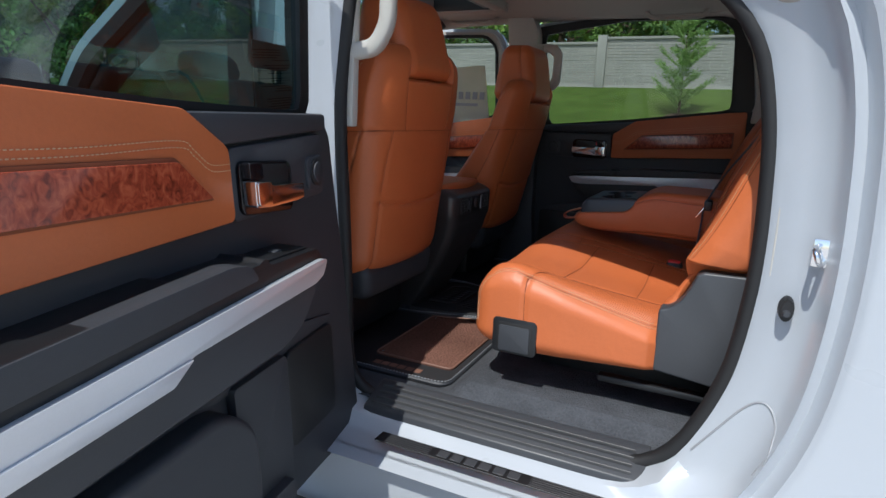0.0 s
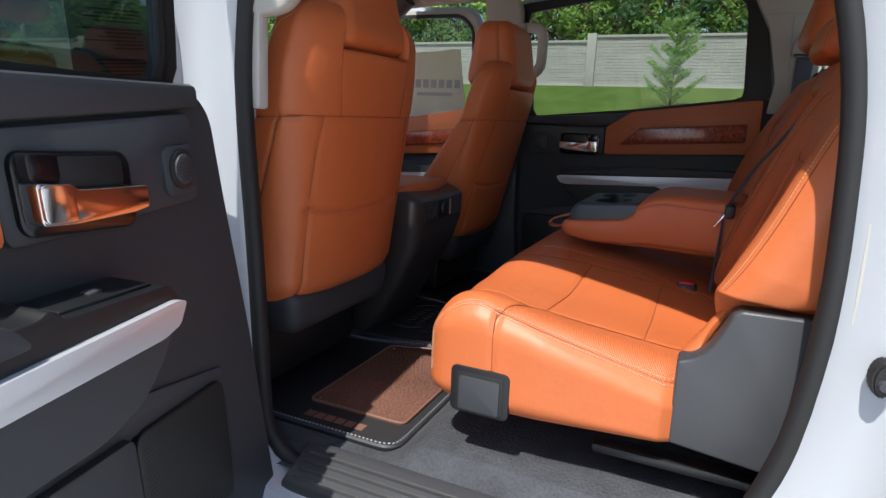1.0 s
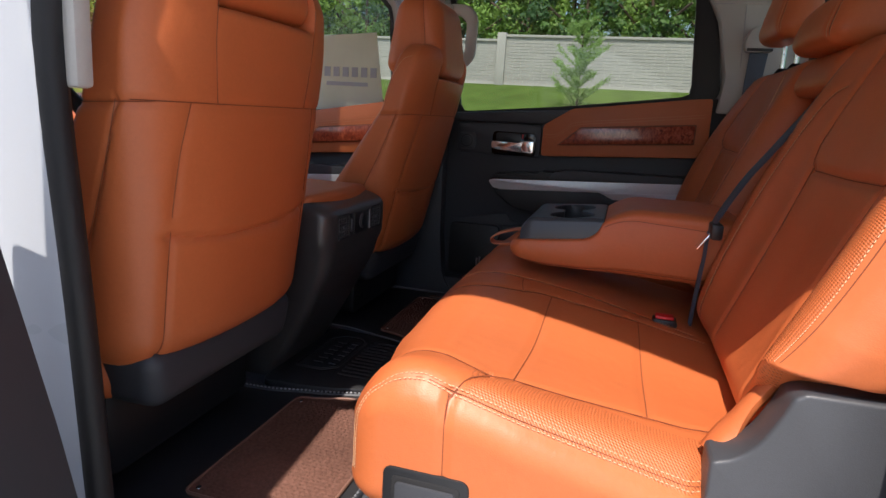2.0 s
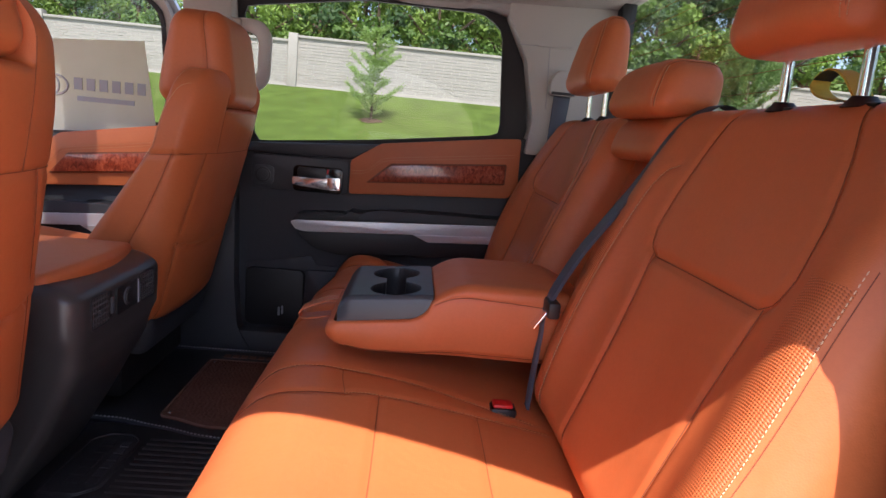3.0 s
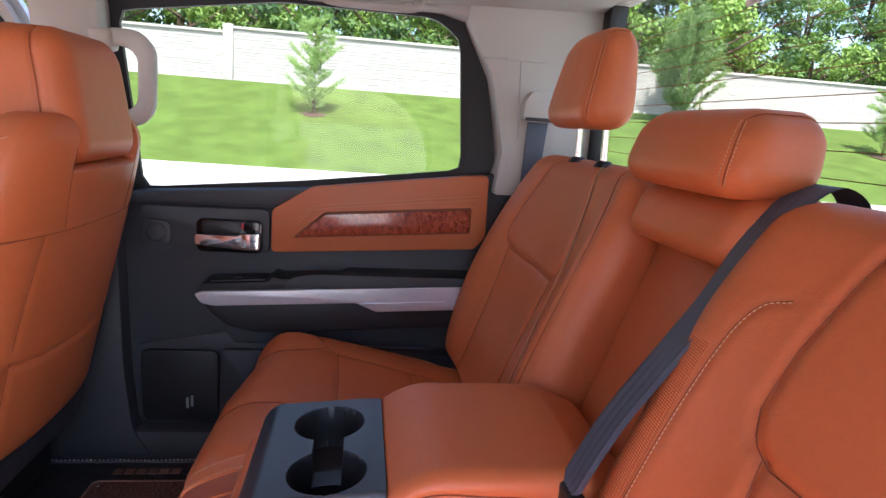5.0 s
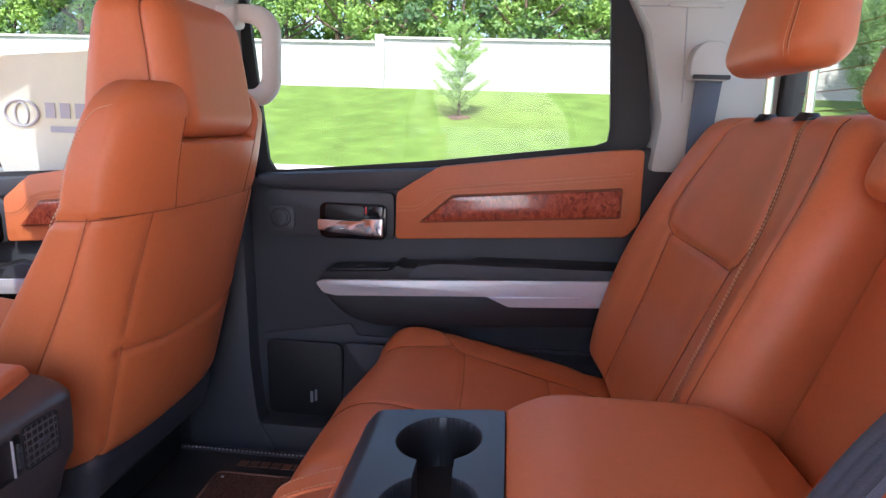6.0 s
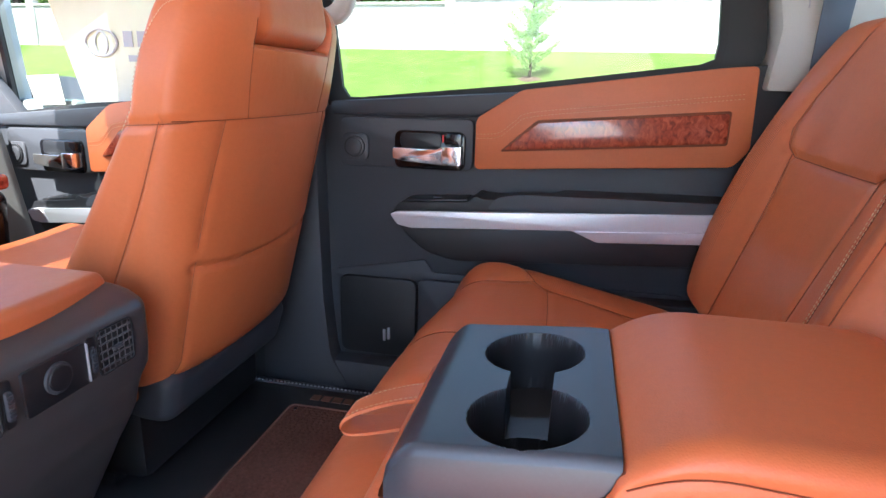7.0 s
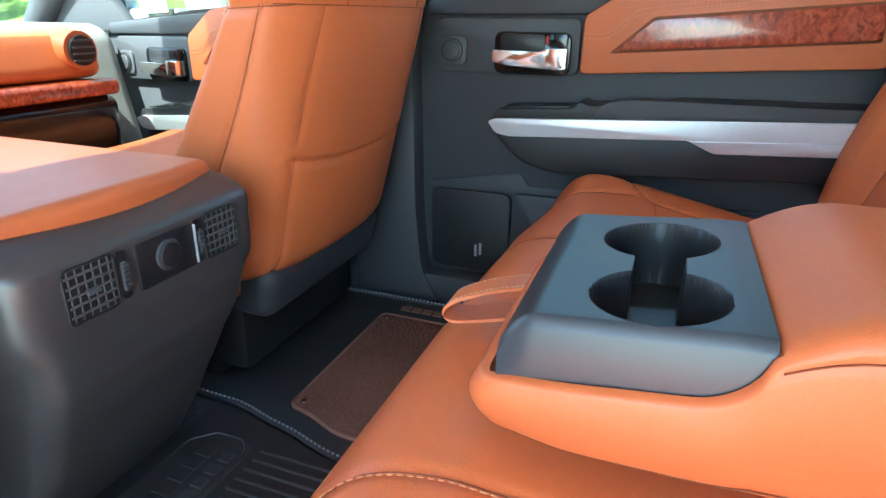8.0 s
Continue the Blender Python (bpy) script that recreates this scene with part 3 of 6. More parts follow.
def body_side():
    b = thing("wall_driver_side", "pearl white painted body side around the open rear doorway", "body side", (0, -0.9, 0.74), "structure")
    rings = [at_y(offset_loop(inner, d), y) for d, y in ((0.004, -0.82), (0.0, -0.855), (0.012, -0.868), (0.05, -0.885), (0.085, -0.905), (0.100, -0.93), (0.106, -0.957), (0.114, -0.952), (0.124, -0.948), (0.132, -0.965), (0.138, -0.988), (0.146, -0.993))]
    # the sill drops away less than the pillars
    for r in rings[2:]:
        for k, (x, y, z) in enumerate(r):
            if z < 0.78:
                r[k] = (x, y - 0.05, max(z, 0.70 + (y + 0.95) * 0.2))
    skin("door_jamb", rings, M_PAINT, b)
    out = [(x, -1.0, z) for x, y, z in rings[-1]]
    big = []
    c = (-0.35, 1.3)
    for x, y, z in out:
        dx, dz = x - c[0], z - c[1]
        s = min(0.72 / max(1e-6, abs(dx)), (0.76 if dz > 0 else 0.95) / max(1e-6, abs(dz)))
        big.append((c[0] + dx * s, -1.0 + (0.10 if dz * s > 0.6 else 0.0), c[1] + dz * s))
    skin("outer_skin", [rings[-1], [(x, -1.0, z) for x, y, z in offset_loop3(rings[-1], 0.012)], big], M_PAINT, b)
    seal = offset_loop(inner, -0.004)
    tube("door_seal", at_y(seal, -0.842), 0.018, b, M_RUBBER, 8, "black rubber door seal", True)
    return b


def offset_loop3(ring, d):
    l = offset_loop([(x, z) for x, y, z in ring], d)
    return [(a, ring[i][1], b) for i, (a, b) in enumerate(l)]


side = body_side()


def jamb_plug():
    """Outline of the jamb's access plug: a grey rod painted as its pressed groove's shade."""
    d_of = (0.0, 0.012, 0.05, 0.085, 0.10, 0.106, 0.124)
    y_of = (-0.855, -0.868, -0.885, -0.905, -0.93, -0.957, -0.948)
    pts = []
    for x, z in smooth_line([(0.02, 0.84), (0.06, 0.90), (0.105, 0.965), (0.135, 0.985), (0.155, 0.96), (0.15, 0.91), (0.13, 0.86)], 6):
        d = poly_dist(np.array([(x, z)]), np.vstack([inner, inner[:1]]))[0]
        pts.append((x, float(np.interp(d, d_of, y_of)) - 0.0005, z))
    tube("plug_outline", pts, 0.0022, side, M_GREYTXT, 6)


jamb_plug()


def striker():
    s = thing("door_striker", "chrome door striker bolted to the white door jamb", "striker", (0.205, -0.93, 1.285))
    part("plate", box_bm(0.165, 0.225, -0.918, -0.908, 1.262, 1.312, 0.003), M_CHROME, s)
    tube("loop", smooth_line([(0.175, -0.915, 1.30), (0.165, -0.955, 1.30), (0.168, -0.968, 1.287), (0.175, -0.955, 1.274), (0.185, -0.915, 1.274)], 5), 0.005, s, M_CHROME, 8)
    b = thing("rubber_bumper", "small round black rubber door stop on the jamb", "door stop", (0.142, -0.905, 1.177))
    bm = bmesh.new()
    bmesh.ops.create_cone(bm, cap_ends=True, segments=20, radius1=0.014, radius2=0.012, depth=0.026, matrix=Matrix.Translation((0.142, -0.907, 1.177)) @ Matrix.Diagonal((1, 1, 1.75, 1)) @ Matrix.Rotation(radians(90), 4, "X"))
    bmesh.ops.bevel(bm, geom=bm.edges[:], offset=0.003, segments=2, affect="EDGES")
    part("stop", bm, M_RUBBER, b)
    bm = bmesh.new()
    bmesh.ops.create_cone(bm, cap_ends=True, segments=20, radius1=0.008, radius2=0.005, depth=0.008, matrix=Matrix.Translation((0.142, -0.922, 1.172)) @ Matrix.Rotation(radians(90), 4, "X"))
    part("tip", bm, M_CHAR, b)


striker()

floor = tagged(put("floor", *(lambda xs, ys: ([(x, y, 0.762 + 0.058 * min(1, max(0, (x + 0.60) / 0.06)) * min(1, max(0, (y + 0.80) / 0.05)) + 0.0012 * noise.noise((x * 5, y * 5, 1))) for y in ys for x in xs],
      [(j * len(xs) + i, j * len(xs) + i + 1, (j + 1) * len(xs) + i + 1, (j + 1) * len(xs) + i) for j in range(len(ys) - 1) for i in range(len(xs) - 1)]))(np.linspace(-1.9, 0.3, 70), np.linspace(-0.87, 0.84, 60)), M_CARPET),
      "dark grey carpeted cab floor", "floor", kind="structure")


def sill():
    s = thing("sill_scuff_plate", "ribbed dark grey plastic scuff plate along the door sill", "sill plate", (-0.4, -0.88, 0.76))
    part("plate", prism_bm([(-0.905, 0.715), (-0.90, 0.752), (-0.84, 0.777), (-0.815, 0.785), (-0.795, 0.787), (-0.80, 0.70)], -0.76, -0.06, 0.004, 2, "x"), M_TRIM, s)
    for i in range(4):
        y = -0.888 + i * 0.018
        part("rib", box_bm(-0.74, -0.09, y - 0.0012, y + 0.0012, 0.757 + i * 0.0078, 0.7645 + i * 0.0078, 0.0005, 1), M_VANE, s)
    d = thing("sill_decal", "black decal strip with outlined lettering on the white sill", "decal", (-0.4, -0.985, 0.735))
    part("strip", box_bm(-0.66, -0.09, -1.005, -0.965, 0.733, 0.7372, 0.0008, 1), M_BLACK, d)
    for i in range(6):
        x = -0.50 + i * 0.034
        part("mark", box_bm(x, x + 0.026, -0.998, -0.972, 0.737, 0.7385, 0.0005, 1), M_TRIM, d)
    for i in range(5):
        y = -1.0 + i * 0.0075
        part("line", box_bm(-0.28, -0.10, y, y + 0.0016, 0.737, 0.738, 0.0003, 1), M_TRIM, d)
        part("line", box_bm(-0.65, -0.52, y, y + 0.0016, 0.737, 0.738, 0.0003, 1), M_TRIM, d)
    r = thing("running_board", "black running board under the door sill", "step", (-0.4, -1.15, 0.5))
    part("board", box_bm(-1.4, 0.5, -1.22, -1.02, 0.47, 0.53, 0.015), M_BLACK, r)


sill()


def shell():
    # roof and ceiling
    c = tagged(put("ceiling", *dome(-1.35, 0.30, -0.80, 0.85, 1.985, 0.05)[:2], M_HEAD), "light beige fabric headliner", "ceiling", kind="structure")
    r = tagged(put("roof", *dome(-1.4, 0.38, -0.90, 0.93, 2.04, 0.05)[:2], M_PAINT), "white painted cab roof", "roof", kind="structure")
    # passenger side
    global side_far
    w = side_far = thing("wall_passenger_side", "closed passenger side of the cab, pillars and header", "body side", (0, 0.9, 0.8), "structure")
    part("lower_skin", box_bm(-1.9, 0.4, 0.885, 0.93, 0.5, 1.44, 0.01), M_PAINT, w)
    part("sill_trim", box_bm(-1.9, 0.3, 0.775, 0.883, 0.72, 0.835, 0.012), M_CHAR, w, "charcoal sill trim")
    part("pillar_trim", prism_bm(round_poly([(-1.0, 1.45), (-0.885, 1.45), (-0.90, 1.9), (-0.95, 2.0), (-1.06, 2.0)], 0.02), 0.79, 0.87, 0.012), M_PILLAR, w, "beige upper pillar trim")
    part("lower_pillar_trim", prism_bm(round_poly([(-1.03, 0.76), (-0.795, 0.76), (-0.845, 0.84), (-0.86, 1.0), (-0.87, 1.47), (-1.0, 1.47)], 0.03), 0.77, 0.88, 0.02), M_CHAR, w, "charcoal lower pillar trim")
    part("rear_pillar_trim", prism_bm(round_poly([(0.058, 1.506), (0.07, 1.62), (0.03, 1.80), (-0.04, 1.93), (-0.04, 2.02), (0.34, 2.02), (0.34, 1.506)], 0.010), 0.79, 0.89, 0.008), M_PILLAR, w, "light grey rear pillar trim")
    part("lower_rear_trim", box_bm(0.158, 0.31, 0.80, 0.884, 0.84, 1.50, 0.01), M_CHAR, w, "charcoal lower pillar trim")
    part("header", prism_bm([(-1.3, 1.950), (-0.1, 1.950), (-0.02, 1.93), (0.3, 1.9), (0.3, 2.04), (-1.3, 2.04)], 0.80, 0.90, 0.02), M_HEAD, w, "beige roof rail trim")
    # driver side header above the doorway, and pillar
    part("roof_rail", prism_bm([(-1.3, 1.95), (-0.45, 1.95), (-0.245, 1.890), (-0.065, 1.802), (0.06, 1.70), (0.3, 1.66), (0.3, 2.04), (-1.3, 2.04)], -0.90, -0.79, 0.02), M_HEAD, side, "beige roof rail trim")
    part("pillar_trim", prism_bm(round_poly([(-1.02, 0.76), (-0.875, 0.76), (-0.90, 1.2), (-0.905, 1.46), (-0.87, 1.92), (-1.04, 1.95)], 0.02), -0.87, -0.80, 0.012), M_PILLAR, side, "beige upper pillar trim")
    part("rear_pillar_trim", prism_bm(round_poly([(0.11, 1.10), (0.105, 1.5), (0.075, 1.74), (0.0, 1.9), (0.34, 1.95), (0.34, 1.10)], 0.02), -0.87, -0.79, 0.012), M_PILLAR, side, "light rear pillar trim")
    part("pillar_edge", prism_bm([(-0.872, 1.455), (-0.842, 1.455), (-0.832, 1.90), (-0.872, 1.90)], -0.838, -0.812, 0.006), M_PILLAR, side, "beige pillar edge trim")
    part("lower_skin", box_bm(-1.9, -0.99, -0.99, -0.93, 0.5, 1.44, 0.01), M_PAINT, side)
    part("pillar_applique", prism_bm(round_poly([(-1.075, 1.44), (-0.995, 1.45), (-1.01, 1.93), (-1.075, 1.93)], 0.01), -1.012, -1.0025, 0.003), M_GLOSSBLK, side, "gloss black pillar cover")
    # rear wall and window
    k = thing("wall_rear", "rear cab wall with a wide window", "rear wall", (0.33, 0, 1.2), "structure")
    part("panel", box_bm(0.31, 0.37, -0.93, 0.9, 0.5, 1.60, 0.01), M_CHAR, k)
    part("top_rail", box_bm(0.29, 0.36, -0.9, 0.88, 1.990, 2.05, 0.012), M_HEAD, k)
    for s in (-1, 1):
        part("window_frame", prism_bm(round_poly([(s * 0.775, 1.59), (s * 0.90, 1.59), (s * 0.88, 2.02), (s * 0.74, 2.02)], 0.02), 0.30, 0.345, 0.006, 2, "x"), M_BLACK, k)
    p = put("window_pane", [(0.325, -0.80, 1.60), (0.325, 0.80, 1.60), (0.325, 0.80, 2.0), (0.325, -0.80, 2.0)], [(0, 1, 2, 3)], M_GLASS, k)
    p.visible_shadow = False
    for i in range(9):
        z = 1.64 + i * 0.036
        tube("heating_line", [(0.3235, -0.75, z), (0.3235, 0.75, z)], 0.0007, k, M_SEAM, 4)
    part("window_ledge", box_bm(0.255, 0.309, -0.74, 0.74, 1.575, 1.604, 0.006), M_CHAR, k, "charcoal ledge under the rear window")


def dome(x0, x1, y0, y1, z, drop):
    xs, ys = np.linspace(x0, x1, 18), np.linspace(y0, y1, 18)
    v = []
    for y in ys:
        for x in xs:
            a, b = (2 * (y - y0) / (y1 - y0) - 1), (2 * (x - x0) / (x1 - x0) - 1)
            v.append((x, y, z - drop * (a ** 4 * 0.7 + min(0, b) ** 6 * 0.3) + 0.02 * max(0, b) ** 2))
    top = len(v)
    v += [(x, y, q + 0.015) for x, y, q in v]
    n = 18
    f = []
    for j in range(n - 1):
        for i in range(n - 1):
            q = (j * n + i, j * n + i + 1, (j + 1) * n + i + 1, (j + 1) * n + i)
            # opening for the sunroof
            cx, cy = (xs[i] + xs[i + 1]) / 2, (ys[j] + ys[j + 1]) / 2
            if -1.62 < cx < -1.0 and abs(cy) < 0.56:
                continue
            f += [q[::-1], tuple(t + top for t in q)]
    return v, f


shell()


def sunroof():
    s = thing("sunroof", "dark tinted glass sunroof in a beige frame", "sunroof", (-1.25, 0, 2.0))
    put("pane", [(-1.62, -0.62, 2.034), (-0.98, -0.62, 2.034), (-0.98, 0.62, 2.034), (-1.62, 0.62, 2.034)], [(0, 1, 2, 3)], M_ROOFGLASS, s)
    for y in (-0.585, 0.585):
        part("rail", box_bm(-1.45, -0.99, y - 0.035, y + 0.035, 1.950, 2.028, 0.01), M_HEAD, s)
        part("seal", box_bm(-1.44, -1.05, y * 0.925 - 0.006, y * 0.925 + 0.006, 1.958, 2.024, 0.003), M_BLACK, s, "black rubber seal")
    part("rail", box_bm(-1.04, -0.98, -0.549, 0.549, 1.952, 2.027, 0.01), M_HEAD, s)
    part("shade_edge", box_bm(-1.075, -1.042, -0.53, 0.53, 1.962, 2.02, 0.004), M_BLACK, s)


sunroof()


# ---- doors ----
def window_loops(front=False):
    if front:
        glass_l = [(-1.66, 1.40), (-0.985, 1.445), (-1.0, 1.90), (-1.25, 1.93), (-1.40, 1.80)]
    else:
        glass_l = [(-0.835, 1.462), (-0.43, 1.502), (-0.018, 1.556), (-0.045, 1.895), (-0.115, 1.943), (-0.50, 1.945), (-0.885, 1.89)]
    return glass_l


def door_parts(d, M, mirrored, front=False):
    """The inner trim of a rear door, laid out as on the passenger side; M moves it to its place."""
    def add(name, bm, mat, label="", parent=None):
        bm.transform(M)
        return part(name, bm, mat, parent or d, label, local=True)

    def thread(pts, y=0.7975):
        w = np.array([tuple(M @ Vector((a, y, b))) for a, b in resample(smooth_line(pts, 6), 0.0075)])
        ob = stitches("stitching", w, None, M_THREAD if mirrored else M_TANTHREAD, 0.6, 0.0011)
        ob.parent = d
        return ob

    def sub(ob, *a):
        ob2 = add(*a)
        ob2.parent = ob
        return ob2

    # panel
    add("door_panel", prism_bm(round_poly([(-0.975, 0.735), (0.15, 0.735), (0.15, 1.565), (-0.02, 1.545), (-0.43, 1.488), (-0.86, 1.452), (-0.89, 1.42), (-0.905, 1.3), (-0.935, 1.1)], 0.02), 0.826, 0.875, 0.012), M_CHAR, "charcoal plastic inner panel")
    add("belt_trim", prism_bm([(-0.845, 1.433), (-0.50, 1.437), (-0.41, 1.492), (-0.845, 1.462)], 0.806, 0.86, 0.008), M_CHAR)
    add("handle_panel", prism_bm(round_poly([(-0.825, 1.318), (-0.512, 1.318), (-0.512, 1.432), (-0.825, 1.428)], 0.018), 0.808, 0.85, 0.005), M_CHAR)
    # leather insert and burl trim
    low_end = [(0.02, 1.335), (0.036, 1.37)] if mirrored else [(0.02, 1.355), (0.048, 1.39)]
    add("leather_insert", prism_bm(round_poly([(-0.506, 1.324), *low_end, (0.03 if mirrored else 0.044, 1.552), (-0.02, 1.547), (-0.41, 1.496), (-0.506, 1.434)], 0.012), 0.799, 0.835, 0.01, 3), M_LEATHER, "tan leather door insert")
    add("wood_frame", prism_bm(round_poly([(-0.452, 1.366), (0.004, 1.398), (0.004, 1.466), (-0.375, 1.435)], 0.006), 0.794, 0.806, 0.003), M_SEAM)
    add("wood_trim", prism_bm(round_poly([(-0.441, 1.371), (-0.001, 1.403), (-0.001, 1.461), (-0.372, 1.430)], 0.006), 0.786, 0.80, 0.006, 3), M_BURL, "glossy burl wood trim")
    if mirrored:
        line = [(-0.503, 1.402), (-0.455, 1.407), (-0.42, 1.431), (-0.385, 1.447), (-0.2, 1.456), (0.027, 1.476)]
    else:
        line = [(-0.503, 1.392), (-0.455, 1.397), (-0.42, 1.424), (-0.385, 1.442), (-0.2, 1.464), (0.027, 1.490)]
    thread(line)
    thread([(a, b + 0.009) for a, b in line])
    # handle
    keep = M
    if mirrored:
        M = M @ Matrix.Translation((-0.61, 0, 1.36)) @ Matrix(((1, 0, 0, 0), (0, 1, 0, 0), (0.11, 0, 1, 0), (0, 0, 0, 1))) @ Matrix.Translation((0.61, 0, -1.36))
    hb = add("handle_bezel", prism_bm(rrect(-0.69, -0.528, 1.318, 1.403, 0.016), 0.80, 0.83, 0.006), M_GLOSSBLK, "black door pull recess")
    sub(hb, "recess", prism_bm(rrect(-0.676, -0.582, 1.366, 1.398, 0.008), 0.7985, 0.806, 0.002), M_BLACK)
    sub(hb, "lever", prism_bm(round_poly([(-0.686, 1.367), (-0.585, 1.366), (-0.575, 1.372), (-0.532, 1.374), (-0.532, 1.333), (-0.572, 1.332), (-0.66, 1.338), (-0.686, 1.343)], 0.005), 0.772, 0.799, 0.007, 4), M_CHROME, "chrome door lever")
    sub(hb, "lever_end", prism_bm(rrect(-0.574, -0.533, 1.335, 1.373, 0.006), 0.767, 0.80, 0.010, 5), M_CHROME)
    sub(hb, "lock_knob", prism_bm(rrect(-0.572, -0.534, 1.375, 1.401, 0.005), 0.782, 0.80, 0.005, 3), M_GLOSSBLK)
    sub(hb, "lock_mark", box_bm(-0.579, -0.573, 0.794, 0.799, 1.380, 1.396, 0.001), M_RED)
    M = keep
    # tweeter
    bm = prism_bm(rrect(-0.817, -0.752, 1.331, 1.392, 0.014), 0.802, 0.82, 0.004)
    tw = add("tweeter_bezel", bm, M_CHAR)
    for rad, y0, mt in ((0.025, 0.798, M_BLACK), (0.019, 0.795, M_CHAR)):
        sub(tw, "tweeter_grille", prism_bm([(-0.786 + rad * math.cos(a * 0.2618), 1.362 + rad * math.sin(a * 0.2618)) for a in range(24)], y0, 0.805, 0.002), mt)
    dots = bmesh.new()
    for i in range(-3, 4):
        for j in range(-3, 4):
            if i * i + j * j < 12:
                x, z = -0.786 + i * 0.0048 + (j % 2) * 0.0024, 1.362 + j * 0.0042
                dots.faces.new([dots.verts.new((x + 0.0014 * math.cos(a), 0.7946, z + 0.0014 * math.sin(a))) for a in (0, 1.257, 2.513, 3.77, 5.027)])
    tagged(sub(tw, "tweeter_holes", dots, M_RUBBER), kind="stuff")
    # armrest; on the closed doors its strip climbs towards the rear
    def rise(pts, more=0.0):
        return pts if mirrored else [(x, z + 0.054 * (x + 0.66) + more) for x, z in pts]

    add("armrest_pad", prism_bm(round_poly([(-0.677, 1.228), (-0.66, 1.252), (-0.505, 1.262), (-0.492, 1.277), (-0.475, 1.27), (-0.33, 1.276), (-0.31, 1.286), (0.06, 1.292), (0.16, 1.285), (0.16, 1.222)], 0.008), 0.735, 0.835, 0.01, 3), M_BLACK, "black padded armrest top")
    add("switch_plate", prism_bm(round_poly([(-0.645, 1.2525), (-0.512, 1.261), (-0.512, 1.265), (-0.645, 1.2565)], 0.001), 0.75, 0.815, 0.0012), M_BLACK)
    add("window_switch", box_bm(-0.592, -0.572, 0.772, 0.788, 1.257, 1.2630, 0.002), M_TRIM)
    add("armrest_cushion", prism_bm(round_poly([(-0.462, 1.255), (-0.445, 1.276), (-0.40, 1.286), (0.16, 1.292), (0.16, 1.250), (-0.46, 1.250)], 0.012), 0.731, 0.770, 0.014, 3), M_CHAR, "soft charcoal arm pad")
    add("silver_strip", prism_bm(round_poly(rise([(-0.677, 1.229), (-0.66, 1.234), (0.16, 1.234), (0.16, 1.174), (-0.235, 1.174), (-0.285, 1.198), (-0.63, 1.198), (-0.66, 1.205)]), 0.006), 0.724, 0.83, 0.007, 3), M_SILVER, "satin silver armrest strip")
    add("strip_step", prism_bm(round_poly(rise([(-0.28, 1.197), (-0.235, 1.176), (0.158, 1.176), (0.158, 1.20)]), 0.003), 0.719, 0.735, 0.004, 2), M_SILVER)
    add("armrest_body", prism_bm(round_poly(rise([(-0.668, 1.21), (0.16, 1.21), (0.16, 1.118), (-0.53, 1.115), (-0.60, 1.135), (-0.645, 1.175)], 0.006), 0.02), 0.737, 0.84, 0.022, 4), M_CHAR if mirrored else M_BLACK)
    # lower panel
    add("ledge", prism_bm(round_poly([(-0.845, 1.06), (-0.62, 1.10), (-0.60, 1.07), (0.15, 1.065), (0.15, 1.045), (-0.845, 1.045)], 0.006), 0.820, 0.84, 0.005), M_CHAR)
    sp = add("speaker_grille", prism_bm(rrect(-0.835, -0.638, 0.845, 1.048, 0.022), 0.812, 0.84, 0.006, 3), M_BLACK, "black speaker grille with a badge")
    bmg = bmesh.new()
    for i in range(30):
        for j in range(31):
            x, z = -0.825 + i * 0.006 + (j % 2) * 0.003, 0.856 + j * 0.006
            vs = [bmg.verts.new((x + 0.0019 * math.cos(a), 0.8112, z + 0.0019 * math.sin(a))) for a in (0, 1.257, 2.513, 3.77, 5.027)]
            bmg.faces.new(vs)
    tagged(sub(sp, "perforations", bmg, M_RUBBER), kind="stuff")
    if not mirrored:
        sub(sp, "badge", box_bm(-0.722, -0.715, 0.808, 0.813, 0.885, 0.915, 0.001), M_GREYTXT)
        sub(sp, "badge", box_bm(-0.710, -0.704, 0.808, 0.813, 0.89, 0.92, 0.001), M_GREYTXT)
    add("bottle_recess", prism_bm(round_poly([(-0.632, 0.80), (-0.46, 0.80), (-0.46, 1.055), (-0.632, 1.052)], 0.012), 0.806, 0.84, 0.006), M_CHAR)
    add("bottle_pocket", prism_bm(round_poly([(-0.478, 0.80), (0.14, 0.80), (0.14, 1.062), (-0.40, 1.052), (-0.478, 0.99)], 0.12 if mirrored else 0.03, 6), 0.772, 0.84, 0.018, 4), M_CHAR, "moulded door pocket")
    add("pocket_step", prism_bm(round_poly([(-0.60, 0.775), (0.14, 0.775), (0.14, 0.835), (-0.60, 0.815)], 0.01), 0.785, 0.84, 0.008), M_CHAR)
    # shell and window
    add("outer_panel", prism_bm(round_poly([(-0.985, 0.69), (0.20, 0.69), (0.25, 1.1), (0.22, 1.575), (-0.02, 1.55), (-0.43, 1.49), (-0.93, 1.44)], 0.04), 0.88, 0.965, 0.02, 3), M_PAINT, "white painted door shell")
    gl = window_loops()
    if mirrored:
        gl = [(-0.835, 1.462), (-0.43, 1.502), (0.055, 1.562), (-0.01, 1.610), (-0.085, 1.655), (-0.17, 1.705), (-0.26, 1.757), (-0.36, 1.81), (-0.50, 1.865), (-0.64, 1.895), (-0.885, 1.89)]
    if mirrored:
        outer_l = [(-0.90, 1.43), (-0.43, 1.47), (0.085, 1.55), (0.045, 1.87), (-0.10, 1.985), (-0.50, 1.99), (-0.95, 1.94)]
    else:
        outer_l = [(-0.90, 1.43), (-0.43, 1.47), (0.075, 1.54), (0.03, 1.83), (-0.055, 1.965), (-0.50, 1.975), (-0.95, 1.92)]
